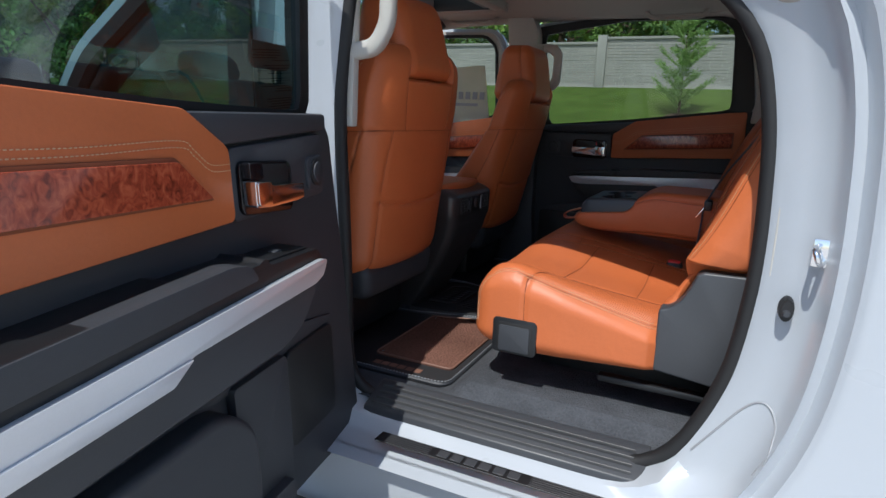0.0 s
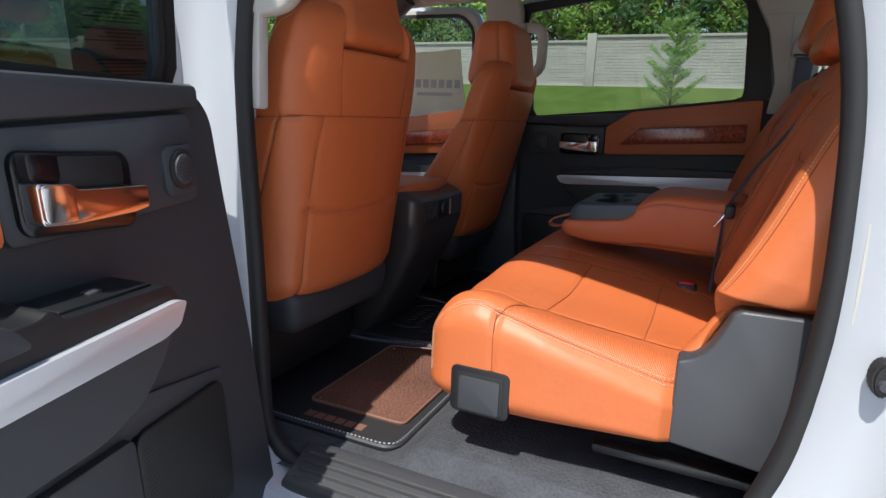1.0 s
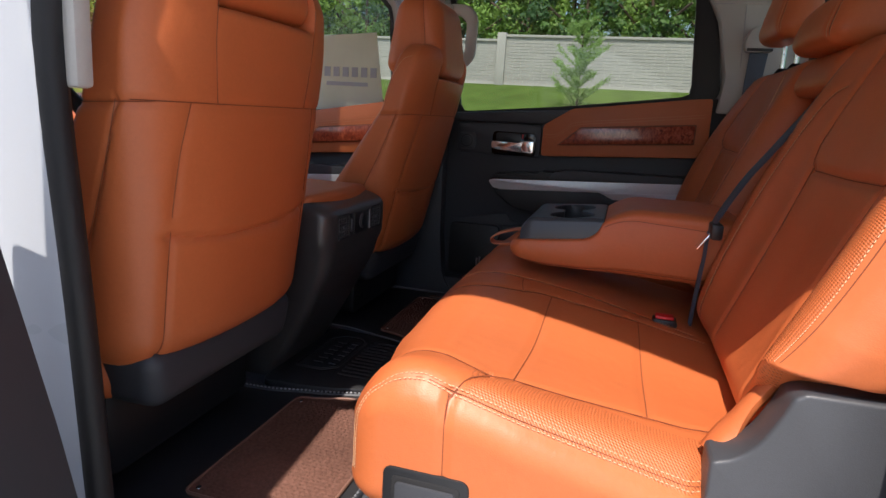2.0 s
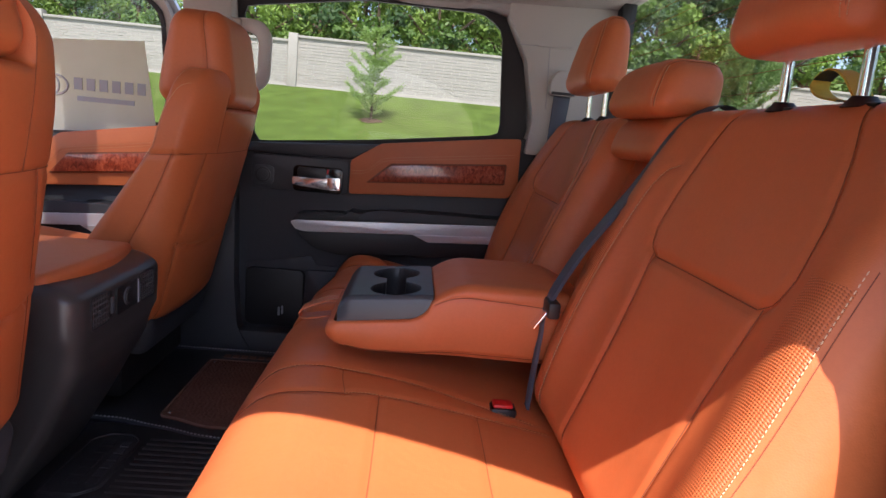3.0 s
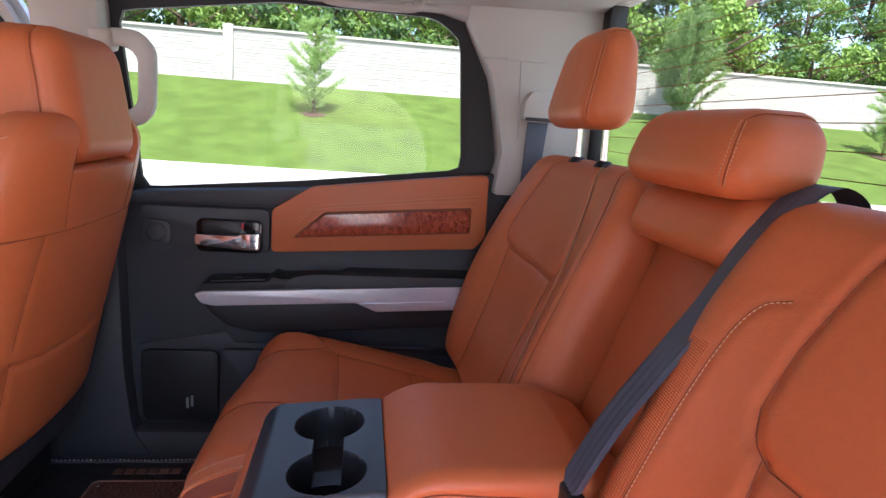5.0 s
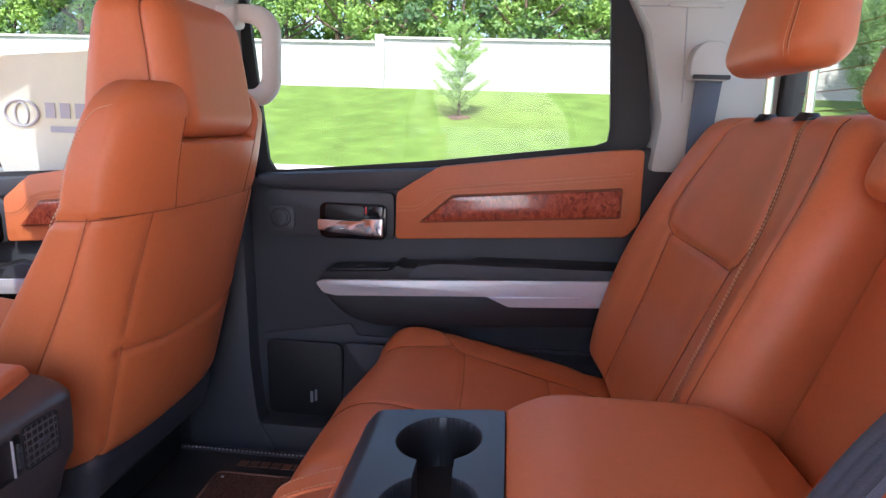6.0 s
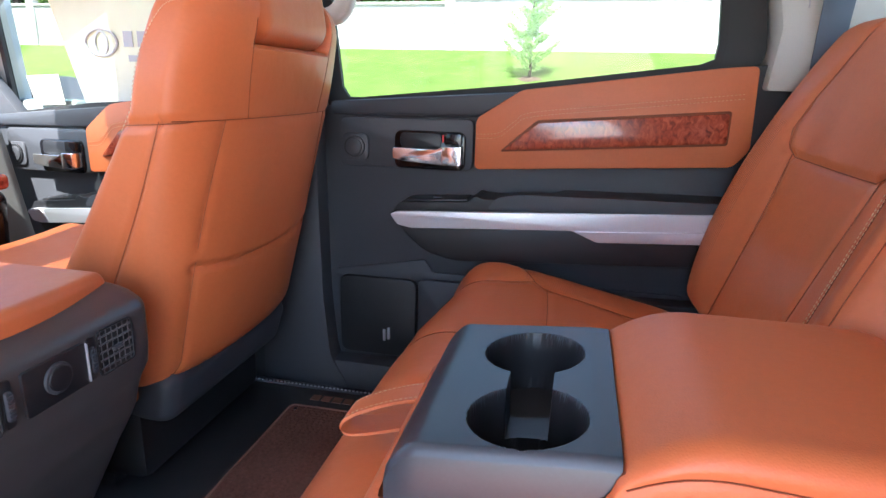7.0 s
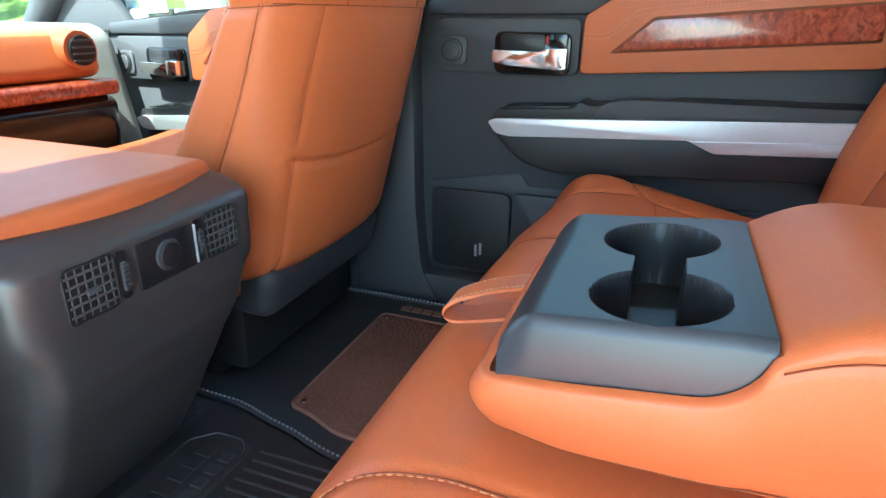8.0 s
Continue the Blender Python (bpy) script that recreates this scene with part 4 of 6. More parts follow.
    a, b = even_loop(gl, 0.03, 72), even_loop(outer_l, 0.05, 72)

    def ring(name, o, i, y0, y1, mat, label=""):
        bm = bmesh.new()
        rs = []
        for lp, y in ((i, y0), (o, y0), (o, y1), (i, y1)):
            rs.append([bm.verts.new((p[0], y, p[1])) for p in lp])
        n = len(o)
        for q in range(4):
            r0, r1 = rs[q], rs[(q + 1) % 4]
            for k in range(n):
                bm.faces.new((r0[k], r0[(k + 1) % n], r1[(k + 1) % n], r1[k]))
        return add(name, bm, mat, label)

    ring("window_seal", offset_loop(a, 0.012), offset_loop(a, -0.004), 0.858, 0.872, M_RUBBER, "black window seal")
    if mirrored:
        ring("window_surround", offset_loop(a, 0.030), offset_loop(a, 0.006), 0.858, 0.90, M_BLACK, "black window surround")
        bm = bmesh.new()
        rs = [[bm.verts.new((q[0], y, q[1])) for q in offset_loop(a, d)] for d, y in ((0.028, 0.876), (0.036, 0.872), (0.046, 0.876), (0.058, 0.892), (0.064, 0.915), (0.064, 0.935), (0.028, 0.935))]
        for r0, r1 in zip(rs, rs[1:] + rs[:1]):
            for k in range(72):
                bm.faces.new((r0[k], r0[(k + 1) % 72], r1[(k + 1) % 72], r1[k]))
        add("door_sash", bm, M_PAINT, "white painted window frame")
    else:
        ring("window_surround", b, offset_loop(a, 0.008), 0.864, 0.90, M_PILLAR if front else M_BLACK, "beige window surround" if front else "black window surround")
        ring("door_sash", offset_loop(b, 0.022), offset_loop(a, 0.02), 0.902, 0.93, M_PAINT, "white painted window frame")
    bm = bmesh.new()
    bm.faces.new([bm.verts.new((p[0], 0.868, p[1])) for p in offset_loop(a, 0.004)])
    pane = add("window_pane", bm, M_PALE if mirrored else M_GLASS, "pale green tinted glass" if mirrored else "clear glass")
    if not mirrored:
        pane.visible_shadow = False
    return pane


far_door = thing("door_passenger_rear", "closed rear door with tan leather, burl trim and silver armrest strip", "car door", (0, 0, 0), "structure")
door_parts(far_door, Matrix.Identity(4), False)
front_door = thing("door_passenger_front", "closed front passenger door with chrome lever and armrest", "car door", (0, 0, 0), "structure")
door_parts(front_door, Matrix.Translation((-1.59, 0.004, 1.30)) @ Matrix.Diagonal((0.80, 1, 1, 1)) @ Matrix.Translation((0.61, 0, -1.36)), False, True)

near_door = thing("door_driver_rear", "wide open rear door with tan leather, burl trim and silver armrest strip", "car door", (0, 0, 0), "structure")
SWING = Matrix.Translation((-0.914, -0.973, 1.368)) @ pose(0, 0, 0, 0, 0, -84.7) @ pose(0, 0, 0, 0.4) @ pose(0, 0, 0, 0, 4.9) @ Matrix.Diagonal((0.922, -1, 1.12, 1)) @ Matrix.Translation((0.949, -0.958, -1.35))
door_parts(near_door, SWING, True)


# ---- rear bench ----
def bump(t, c, w):
    return np.exp(-((t - c) / w) ** 2)


def rear_cushion(t, y0, y1, outer):
    """A bench cushion from y0 to y1; outer (-1 or 1): the side that has the door bolster."""
    yc, hy = (y0 + y1) / 2, (y1 - y0) / 2

    def bend(p):
        x, y, z = p[:, 0] - 0.237, p[:, 1] + yc, p[:, 2]
        top = np.clip((z + 0.107) / 0.214, 0, 1)
        s = (y - (y0 if outer < 0 else y1)) * -outer
        lift = -0.17 * np.clip(x + 0.40, -0.02, 1) + 0.016 * bump(s, 0.05, 0.05) * (x < 0.1) - 0.012 * bump(s, 0.30, 0.13) - (0.048 if outer < 0 else 0.012) * np.clip((x + 0.42) / 0.32, 0, 1) * np.exp(-(s / 0.075) ** 2)
        nose = -0.055 * np.clip((-0.44 - x) / 0.085, 0, 1) ** 2 * top
        under = (0.012 + 0.02 * np.clip((-0.40 - x) / 0.12, 0, 1) + 0.012 * np.clip((x + 0.40) / 0.3, 0, 1)) * (1 - top)
        # the side draws in at the rear
        y = y - outer * (0.02 * np.clip((x + 0.30) / 0.2, 0, 1) + 0.025 * np.clip((x + 0.10) / 0.035, 0, 1)) * np.clip(1 - s / 0.25, 0, 1)
        x = x - 0.036 * np.clip((s - 0.10) / 0.18, 0, 1) * np.clip((-0.38 - x) / 0.13, 0, 1)
        return np.stack([x, y, 1.016 + z + lift * top + nose + under], 1)

    pad = Pad((0.287, hy, 0.107), 0.05, bend, 0.006)

    def ln(*pts):
        """A line in bench coordinates of the driver's side, laid on this cushion."""
        return smooth_line([(x + 0.237, (y if outer < 0 else -0.02 - y) - yc) for x, y in pts])

    front = ln((-0.515, -0.65), (-0.43, -0.655), (-0.35, -0.687))
    cross = ln((-0.388, -0.772), (-0.372, -0.725), (-0.35, -0.687))
    bol = ln((-0.35, -0.687), (-0.324, -0.668), (-0.25, -0.66), (-0.148, -0.645), (-0.03, -0.63))
    s1 = ln((-0.324, -0.667), (-0.318, -0.568), (-0.315, -0.388))
    s2 = ln((-0.148, -0.641), (-0.145, -0.522), (-0.152, -0.348))
    if hy > 0.4:
        s1 = ln((-0.324, -0.667), (-0.320, -0.5), (-0.322, -0.245))
        s2 = ln((-0.148, -0.641), (-0.150, -0.5), (-0.154, -0.240))
        inn = ln((-0.378, -0.262), (-0.355, -0.247), (-0.324, -0.241), (-0.234, -0.237), (-0.148, -0.238), (-0.03, -0.245))
    else:
        inn = ln((-0.515, -0.395), (-0.45, -0.40), (-0.315, -0.388), (-0.152, -0.348), (-0.03, -0.31))
    edge = ln((-0.388, -0.757), (-0.25, -0.752), (-0.12, -0.748), (-0.03, -0.742))
    for q in (front, cross, bol, s1, s2, inn):
        pad.groove("z", 1, q, 0.006, 0.0045)
    pad.groove("z", 1, edge, 0.004, 0.003)
    pad.groove("y", outer, [(-0.152, 0.12), (-0.147, -0.12)], 0.004, 0.003)
    # piped seam from the cross seam round the front corner and down
    rim = ln((-0.388, -0.757), (-0.43, -0.757), (-0.46, -0.764), (-0.478, -0.775))
    corner = smooth_line([(-0.241, 0.107), (-0.262, 0.101), (-0.276, 0.078), (-0.284, 0.03), (-0.286, -0.04)])
    pad.groove("z", 1, rim, 0.004, 0.003)
    pad.groove("y", outer, corner, 0.004, 0.003)
    if hy > 0.4:
        ridge = ln((-0.517, -0.224), (-0.485, -0.189), (-0.447, -0.177), (-0.398, -0.169), (-0.277, -0.163), (-0.152, -0.190), (-0.05, -0.22))
        pad.groove("z", 1, ridge, 0.006, 0.0045)
        pad.groove("z", 1, ln((-0.389, -0.170), (-0.386, -0.21), (-0.378, -0.262)), 0.005, 0.004)
        pad.groove("z", 1, ln((-0.515, -0.305), (-0.47, -0.288), (-0.433, -0.282), (-0.378, -0.262)), 0.006, 0.0045)
    lo, hi = sorted(((-0.752 if outer < 0 else 0.732) - yc, (-0.672 if outer < 0 else 0.652) - yc))
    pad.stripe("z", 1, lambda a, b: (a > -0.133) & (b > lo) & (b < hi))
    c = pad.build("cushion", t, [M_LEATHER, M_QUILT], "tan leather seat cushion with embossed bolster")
    for o in (-0.006, 0.006):
        pad.thread(c, "z", 1, [(a, b + o) for a, b in edge])
    for o in (-0.005, 0.005):
        d = np.gradient(corner, axis=0)
        d /= np.linalg.norm(d, axis=1)[:, None]
        a = pad.on("z", 1, resample([(q[0], q[1] - outer * o) for q in rim], 0.006), 0.001)
        b = pad.on("y", outer, resample(corner + o * np.stack([d[:, 1], -d[:, 0]], 1), 0.006), 0.001)
        stitches("stitching", np.vstack([a, b[1:]]), c, M_THREAD, 0.62, 0.0008)
    if hy > 0.4:
        pad.thread(c, "z", 1, [(a, b - 0.006) for a, b in ridge], mat=M_TANTHREAD)
        pad.thread(c, "z", 1, [(a, b - 0.006) for a, b in inn], mat=M_TANTHREAD)
    return pad


def rear_back(t, y0, y1, outer, x0=-0.045, z0=1.05, tall=0.60, wing=0.038, shift=0.0, sewn=0.022, corner=0.148):
    """A reclined backrest with bolsters and a shield-shaped upper panel."""
    yc, hy = (y0 + y1) / 2, (y1 - y0) / 2
    lean = math.atan(0.36)
    ca, sa = math.cos(lean), math.sin(lean)
    hz, hx = tall / 2, 0.065

    def bend(p):
        x, y, z = p[:, 0].copy(), p[:, 1], p[:, 2]
        front = np.clip((hx - x) / (2 * hx), 0, 1)
        so, si = hy - y * outer, hy + y * outer
        f = np.clip((z + hz) / (2 * hz), 0, 1)
        up = np.clip(1 - f, 0, 1) ** 0.35
        mid = np.sin(np.pi * np.clip(f, 0, 1)) ** 0.6
        x = x - front * (wing * bump(so, 0.05, 0.06) * mid * up + 0.040 * bump(si, 0.045, 0.06) * mid * up)
        x = x + front * 0.012 * bump(y, 0, 0.1) * mid
        # shoulders round off
        w = 1 - 0.11 * np.clip((f - 0.72) / 0.28, 0, 1) ** 2
        y2 = y * w + yc
        X = x0 + hx * ca + (z + hz) * sa + x * ca
        Z = z0 + (z + hz) * ca - x * sa
        low = np.clip(1.25 - so / 0.16, 0, 1) ** 1.5 * np.clip((0.50 - f) / 0.50, 0, 1) ** 1.8
        Z = Z + low * (corner + x * sa)
        y2 = y2 - outer * 0.012 * np.clip(1.1 - so / 0.05, 0, 1) * np.clip((0.25 - f) / 0.25, 0, 1)
        return np.stack([X, y2, Z], 1)

    pad = Pad((hx, hy, hz), 0.045, bend, 0.006)
    io = hy * outer
    half = [(0.13, hz), (0.155, 0.225), (0.172, 0.15), (0.178, 0.09), (0.166, 0.06), (0.14, 0.047)]
    shield = [(shift - a, b) for a, b in half] + [(shift + a, b) for a, b in half[::-1]]
    v_out, v_in = (smooth_line([(shift + q * 0.150, 0.05), (shift + q * 0.138, -0.06), (shift + q * 0.132, -0.2), (shift + q * 0.130, -hz)]) for q in (outer, -outer))
    for ln in (v_out, v_in, shield):
        pad.groove("x", -1, ln, 0.006, 0.006)
    e_out = smooth_line([(io - outer * 0.016, -hz + 0.05), (io - outer * 0.018, -0.1), (io - outer * 0.022, 0.12)])
    e_in = smooth_line([(-io + outer * sewn, -hz + 0.02), (-io + outer * sewn, -0.1), (-io + outer * (sewn + 0.006), 0.10), (-io + outer * (sewn + 0.02), 0.17), (-io + outer * (sewn + 0.05), hz - 0.01 if sewn > 0.1 else 0.19)])
    pad.groove("x", -1, e_out, 0.004, 0.003)
    pad.groove("x", -1, e_in, 0.004, 0.003)
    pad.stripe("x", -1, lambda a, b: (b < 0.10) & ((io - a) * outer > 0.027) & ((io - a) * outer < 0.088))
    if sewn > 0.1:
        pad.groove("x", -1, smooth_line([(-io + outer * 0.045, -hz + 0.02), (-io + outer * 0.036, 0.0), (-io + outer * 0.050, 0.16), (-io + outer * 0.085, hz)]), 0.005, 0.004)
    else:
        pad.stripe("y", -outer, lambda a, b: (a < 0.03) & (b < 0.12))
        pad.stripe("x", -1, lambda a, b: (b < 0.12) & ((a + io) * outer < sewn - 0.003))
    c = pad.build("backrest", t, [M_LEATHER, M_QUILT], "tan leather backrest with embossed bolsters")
    pad.thread(c, "x", -1, [(a - outer * 0.006, b) for a, b in e_out])
    pad.thread(c, "x", -1, [(a + outer * 0.004, b) for a, b in e_in])
    if sewn > 0.1:
        pad.thread(c, "x", -1, [(a - outer * 0.005, b) for a, b in e_in])
    return pad


def headrest(t, yc, z0, z1, half, x=0.165, depth=0.058, posts=(), post_top=1.72, post_bot=1.60, wide=0.0):
    hz = (z1 - z0) / 2

    def bend(p):
        f = (p[:, 2] + hz) / (2 * hz)
        taper = 1 - (0.23 if wide == 0 else 0.16) * f ** 2 + wide * f
        X = x + p[:, 0] * (1 - (0.42 if wide == 0 else 0.15) * f ** 1.5) + 0.02 * (f - 0.5)
        return np.stack([X - 0.012 * np.cos(p[:, 1] / half * 1.4) * (p[:, 0] < 0), yc + p[:, 1] * taper, z0 + hz + p[:, 2]], 1)

    pad = Pad((depth, half, hz), min(0.042, hz * 0.75), bend, 0.008)
    for s in (-1, 1):
        pad.groove("x", -1, [(s * half * 0.88, -hz), (s * half * 0.88, hz)], 0.004, 0.003)
        pad.groove("z", 1, [(-depth, s * half * 0.88), (depth, s * half * 0.88)], 0.004, 0.003)
    h = pad.build("headrest", t, M_LEATHER, "tan leather headrest")
    for s in (-1, 1):
        for o in (-0.005, 0.005):
            pad.thread(h, "x", -1, [(s * half * 0.88 + o, -hz + 0.005), (s * half * 0.88 + o, hz - 0.005)], 0.0045, half=0.0006)
    for y in posts:
        tube("post", [(x + 0.01, y, post_bot - 0.03), (x + 0.005, y, post_top)], 0.0068, h, M_CHROME, 12, "polished metal post")
        bm = bmesh.new()
        bmesh.ops.create_cone(bm, cap_ends=True, segments=20, radius1=0.021, radius2=0.012, depth=0.012, matrix=Matrix.Translation((x + 0.01, y, post_bot + 0.022)))
        part("post_collar", bm, M_BLACK, h)
        part("release_tab", box_bm(x + 0.000, x + 0.018, y - 0.032, y - 0.01, post_bot + 0.014, post_bot + 0.021, 0.003), M_BLACK, h)
    return h


def bench():
    near = thing("rear_seat", "wide rear seat section in tan leather beside the open door", "seat", (-0.2, -0.4, 0.77), group="rear bench")
    rear_cushion(near, -0.775, 0.16, -1)
    rear_back(near, -0.755, -0.132, -1, shift=-0.0115, sewn=0.07)
    headrest(near, -0.481, 1.680, 1.885, 0.130, posts=(-0.404, -0.548), post_top=1.73, post_bot=1.60)
    far = thing("rear_seat", "narrow rear seat section in shaded tan leather by the closed door", "seat", (-0.2, 0.45, 0.77), group="rear bench")
    rear_cushion(far, 0.17, 0.755, 1)
    rear_back(far, 0.135, 0.752, 1, wing=0.060, corner=0.035, shift=0.03, sewn=0.14)
    headrest(far, 0.441, 1.686, 1.872, 0.136, depth=0.05, posts=(0.369, 0.513), post_top=1.73, post_bot=1.60)
    # latch and side trim of the near section
    part("release_bezel", prism_bm(rrect(-0.463, -0.350, 0.925, 1.015, 0.012), -0.7775, -0.765, 0.002), M_BLACK, near, "black seat release surround")
    part("release_gap", prism_bm(rrect(-0.451, -0.361, 0.930, 1.004, 0.006), -0.7785, -0.772, 0.0005), M_RUBBER, near)
    part("release_handle", prism_bm(rrect(-0.445, -0.367, 0.932, 0.997, 0.005), -0.7815, -0.772, 0.002), M_CHAR, near, "dark grey fold release handle")
    trim = [(-0.084, 0.945), (0.125, 0.922), (0.13, 1.188), (-0.004, 1.186)]
    trim += [tuple(q) for q in smooth_line([(-0.016, 1.178), (-0.026, 1.150), (-0.042, 1.118), (-0.062, 1.098), (-0.086, 1.088)], 5)]
    part("side_trim", prism_bm(trim, -0.744, -0.69, 0.007, 3), M_TRIM, near, "grey plastic seat side trim")
    for s, t in ((-0.52, near), (-0.2, near), (0.25, far), (0.68, far)):
        part("seat_foot", box_bm(-0.40, 0.05, s - 0.02, s + 0.02, 0.765, 0.93, 0.006), M_BLACK, t)
    part("seat_rail", box_bm(-0.21, 0.09, -0.715, -0.685, 0.876, 0.894, 0.006), M_BLACK, near)
    tube("gusset", smooth_line([(0.0, -0.668, 1.19), (-0.03, -0.672, 1.15), (-0.055, -0.68, 1.11), (-0.078, -0.695, 1.075)], 6), 0.020, near, M_LEATHER, 10, "folded tan leather gusset", flat=0.5)
    # middle section
    mid = thing("middle_seat_back", "recessed middle backrest in tan leather behind the armrest", "seat back", (0.1, 0, 1.1))
    part("recess_panel", prism_bm([(0.03, 1.06), (0.06, 1.06), (0.235, 1.58), (0.205, 1.58)], -0.152, 0.132, 0.004), M_LEATHER, mid)

    def roll(p):
        return np.stack([0.185 + p[:, 0] + 0.36 * p[:, 2], p[:, 1] - 0.01, 1.575 + p[:, 2]], 1)

    rp = Pad((0.06, 0.142, 0.045), 0.035, roll, 0.014)
    rp.build("top_roll", mid, M_LEATHER)
    headrest(mid, -0.01, 1.613, 1.716, 0.142, 0.17, 0.062, wide=0.06)


bench()


def armrest():
    a = thing("folding_armrest", "lowered middle armrest in tan leather with two cup holders", "armrest", (-0.15, -0.01, 1.15))

    def form(p):
        x, y, u = p[:, 0] - 0.1765, p[:, 1], np.clip((p[:, 2] + 0.09) / 0.18, 0, 1)
        rim = 1.198 + 0.12 * (x + 0.413)
        # the leather climbs round the rear corner of the tray
        c = np.clip((x + 0.285) / 0.040, 0, 1)
        rim = rim + (1.252 - rim) * (1 - np.sqrt(1 - c ** 2 * 0.999)) * (np.abs(y) > 0.122)
        well = (np.abs(y) < 0.1225) & (x > -0.4165)
        s = np.clip((x + 0.241) / 0.075, 0, 1)
        pad_top = 1.254 + 0.030 * (1 - (1 - s) ** 2) - 0.012 * np.clip((x + 0.05) / 0.1, 0, 1) ** 2 - 0.02 * np.clip(x / 0.08, 0, 1)
        top = np.where(x > -0.2405, pad_top, np.where(well & (u > 0.9), 1.172, rim))
        low = 1.143 + 0.016 * np.clip((-x - 0.34) / 0.09, 0, 1) ** 2 - 0.004 * np.clip((x + 0.2) / 0.2, 0, 1)
        bulge = 1 + 0.055 * np.sin(np.pi * np.clip(u * 0.9, 0, 1)) - 0.03 * np.clip((-x - 0.36) / 0.07, 0, 1)
        return np.stack([x - 0.010 * np.sin(np.pi * u) * (x < -0.40), y * bulge - 0.01, low + (top - low) * u], 1)

    pad = Pad((0.2485, 0.131, 0.09), 0.020, form, 0.0045)
    for s in (-1, 1):
        pad.groove("y", s, smooth_line([(-0.062, 0.069), (-0.04, 0.066), (0.02, 0.060), (0.10, 0.055), (0.18, 0.048), (0.245, 0.040)]), 0.0035, 0.002)
        pad.groove("y", s, [(-0.22, -0.076), (0.24, -0.076)], 0.004, 0.003)
    pad.build("armrest_body", a, M_LEATHER, "tan leather padded armrest")
    # cup holder tray with two real wells
    cups = [(-0.314, 0.040), (-0.311, -0.081)]
    x0, x1, y0, y1 = -0.413, -0.241, -0.136, 0.116
    R = 0.047
    bm = bmesh.new()
    zt = lambda x: 1.257 - 0.085 * max(0.0, -0.26 - x) - 0.022 * max(0.0, (-0.388 - x) / 0.025) ** 2
    xs, ys = np.linspace(x0, x1, 140), np.linspace(y0, y1, 205)
    grid = {}

    def depth(x, y):
        d = min(math.hypot(x - cx, y - cy) for cx, cy in cups)
        neck = abs(x + 0.3125) < 0.0195 and abs(y + 0.0205) < 0.05
        e = min(y - y0, y1 - y)
        z = zt(x) - 0.009 * max(0, 1 - e / 0.008) ** 1.6
        t = max(0.0, min(1.0, (R + 0.001 - d) / 0.0042))
        t = t * t * (3 - 2 * t)
        if neck:
            return z - (0.062 if t >= 1 else 0.048)
        return z - 0.062 * t if t < 1 else z - 0.062

    for i, x in enumerate(xs):
        for j, y in enumerate(ys):
            px, py, z = x, y, depth(x, y)
            grid[i, j] = bm.verts.new((px, py, z))
    for i in range(len(xs) - 1):
        for j in range(len(ys) - 1):
            bm.faces.new((grid[i, j], grid[i + 1, j], grid[i + 1, j + 1], grid[i, j + 1]))
    bnd = [e for e in bm.edges if e.is_boundary]
    ex = bmesh.ops.extrude_edge_only(bm, edges=bnd)
    for v in ex["geom"]:
        if isinstance(v, bmesh.types.BMVert):
            c = max(0.0, min(1.0, (v.co.x + 0.281) / 0.040))
            low = 1.186 + 0.12 * (v.co.x + 0.413)
            v.co.z = min(v.co.z - 0.004, low + (1.246 - low) * (1 - math.sqrt(1 - 0.999 * c * c)))
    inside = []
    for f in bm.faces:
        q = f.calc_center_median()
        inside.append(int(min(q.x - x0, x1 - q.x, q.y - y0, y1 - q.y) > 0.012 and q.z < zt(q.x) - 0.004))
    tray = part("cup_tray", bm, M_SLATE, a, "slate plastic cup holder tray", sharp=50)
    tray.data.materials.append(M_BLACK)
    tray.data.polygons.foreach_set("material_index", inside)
    lp = smooth_line([(-0.405, 1.186), (-0.440, 1.184), (-0.475, 1.176), (-0.500, 1.165), (-0.506, 1.153), (-0.494, 1.146), (-0.455, 1.150), (-0.405, 1.158)], 6)
    verts, faces = [], []
    for i, (x, z) in enumerate(lp):
        sk = 0.30 * (x + 0.405)
        for o in (-0.019, 0.019):
            verts += [(x, 0.058 + sk + o, z), (x - 0.0016, 0.058 + sk + o, z + 0.0028)]
        if i:
            k = 4 * i
            faces += [(k - 4, k - 2, k + 2, k), (k - 3, k + 1, k + 3, k - 1), (k - 4, k, k + 1, k - 3), (k - 2, k - 1, k + 3, k + 2)]
    st = put("pull_strap", verts, faces, M_LEATHER, a, "tan leather pull loop")
    for o in (-0.015, 0.015):
        stitches("stitching", np.array([(x - 0.001, 0.058 + 0.30 * (x + 0.405) + o, z + 0.0035) for x, z in resample(np.array(lp)[:24], 0.005)]), st, M_THREAD, 0.6, 0.0005)


armrest()


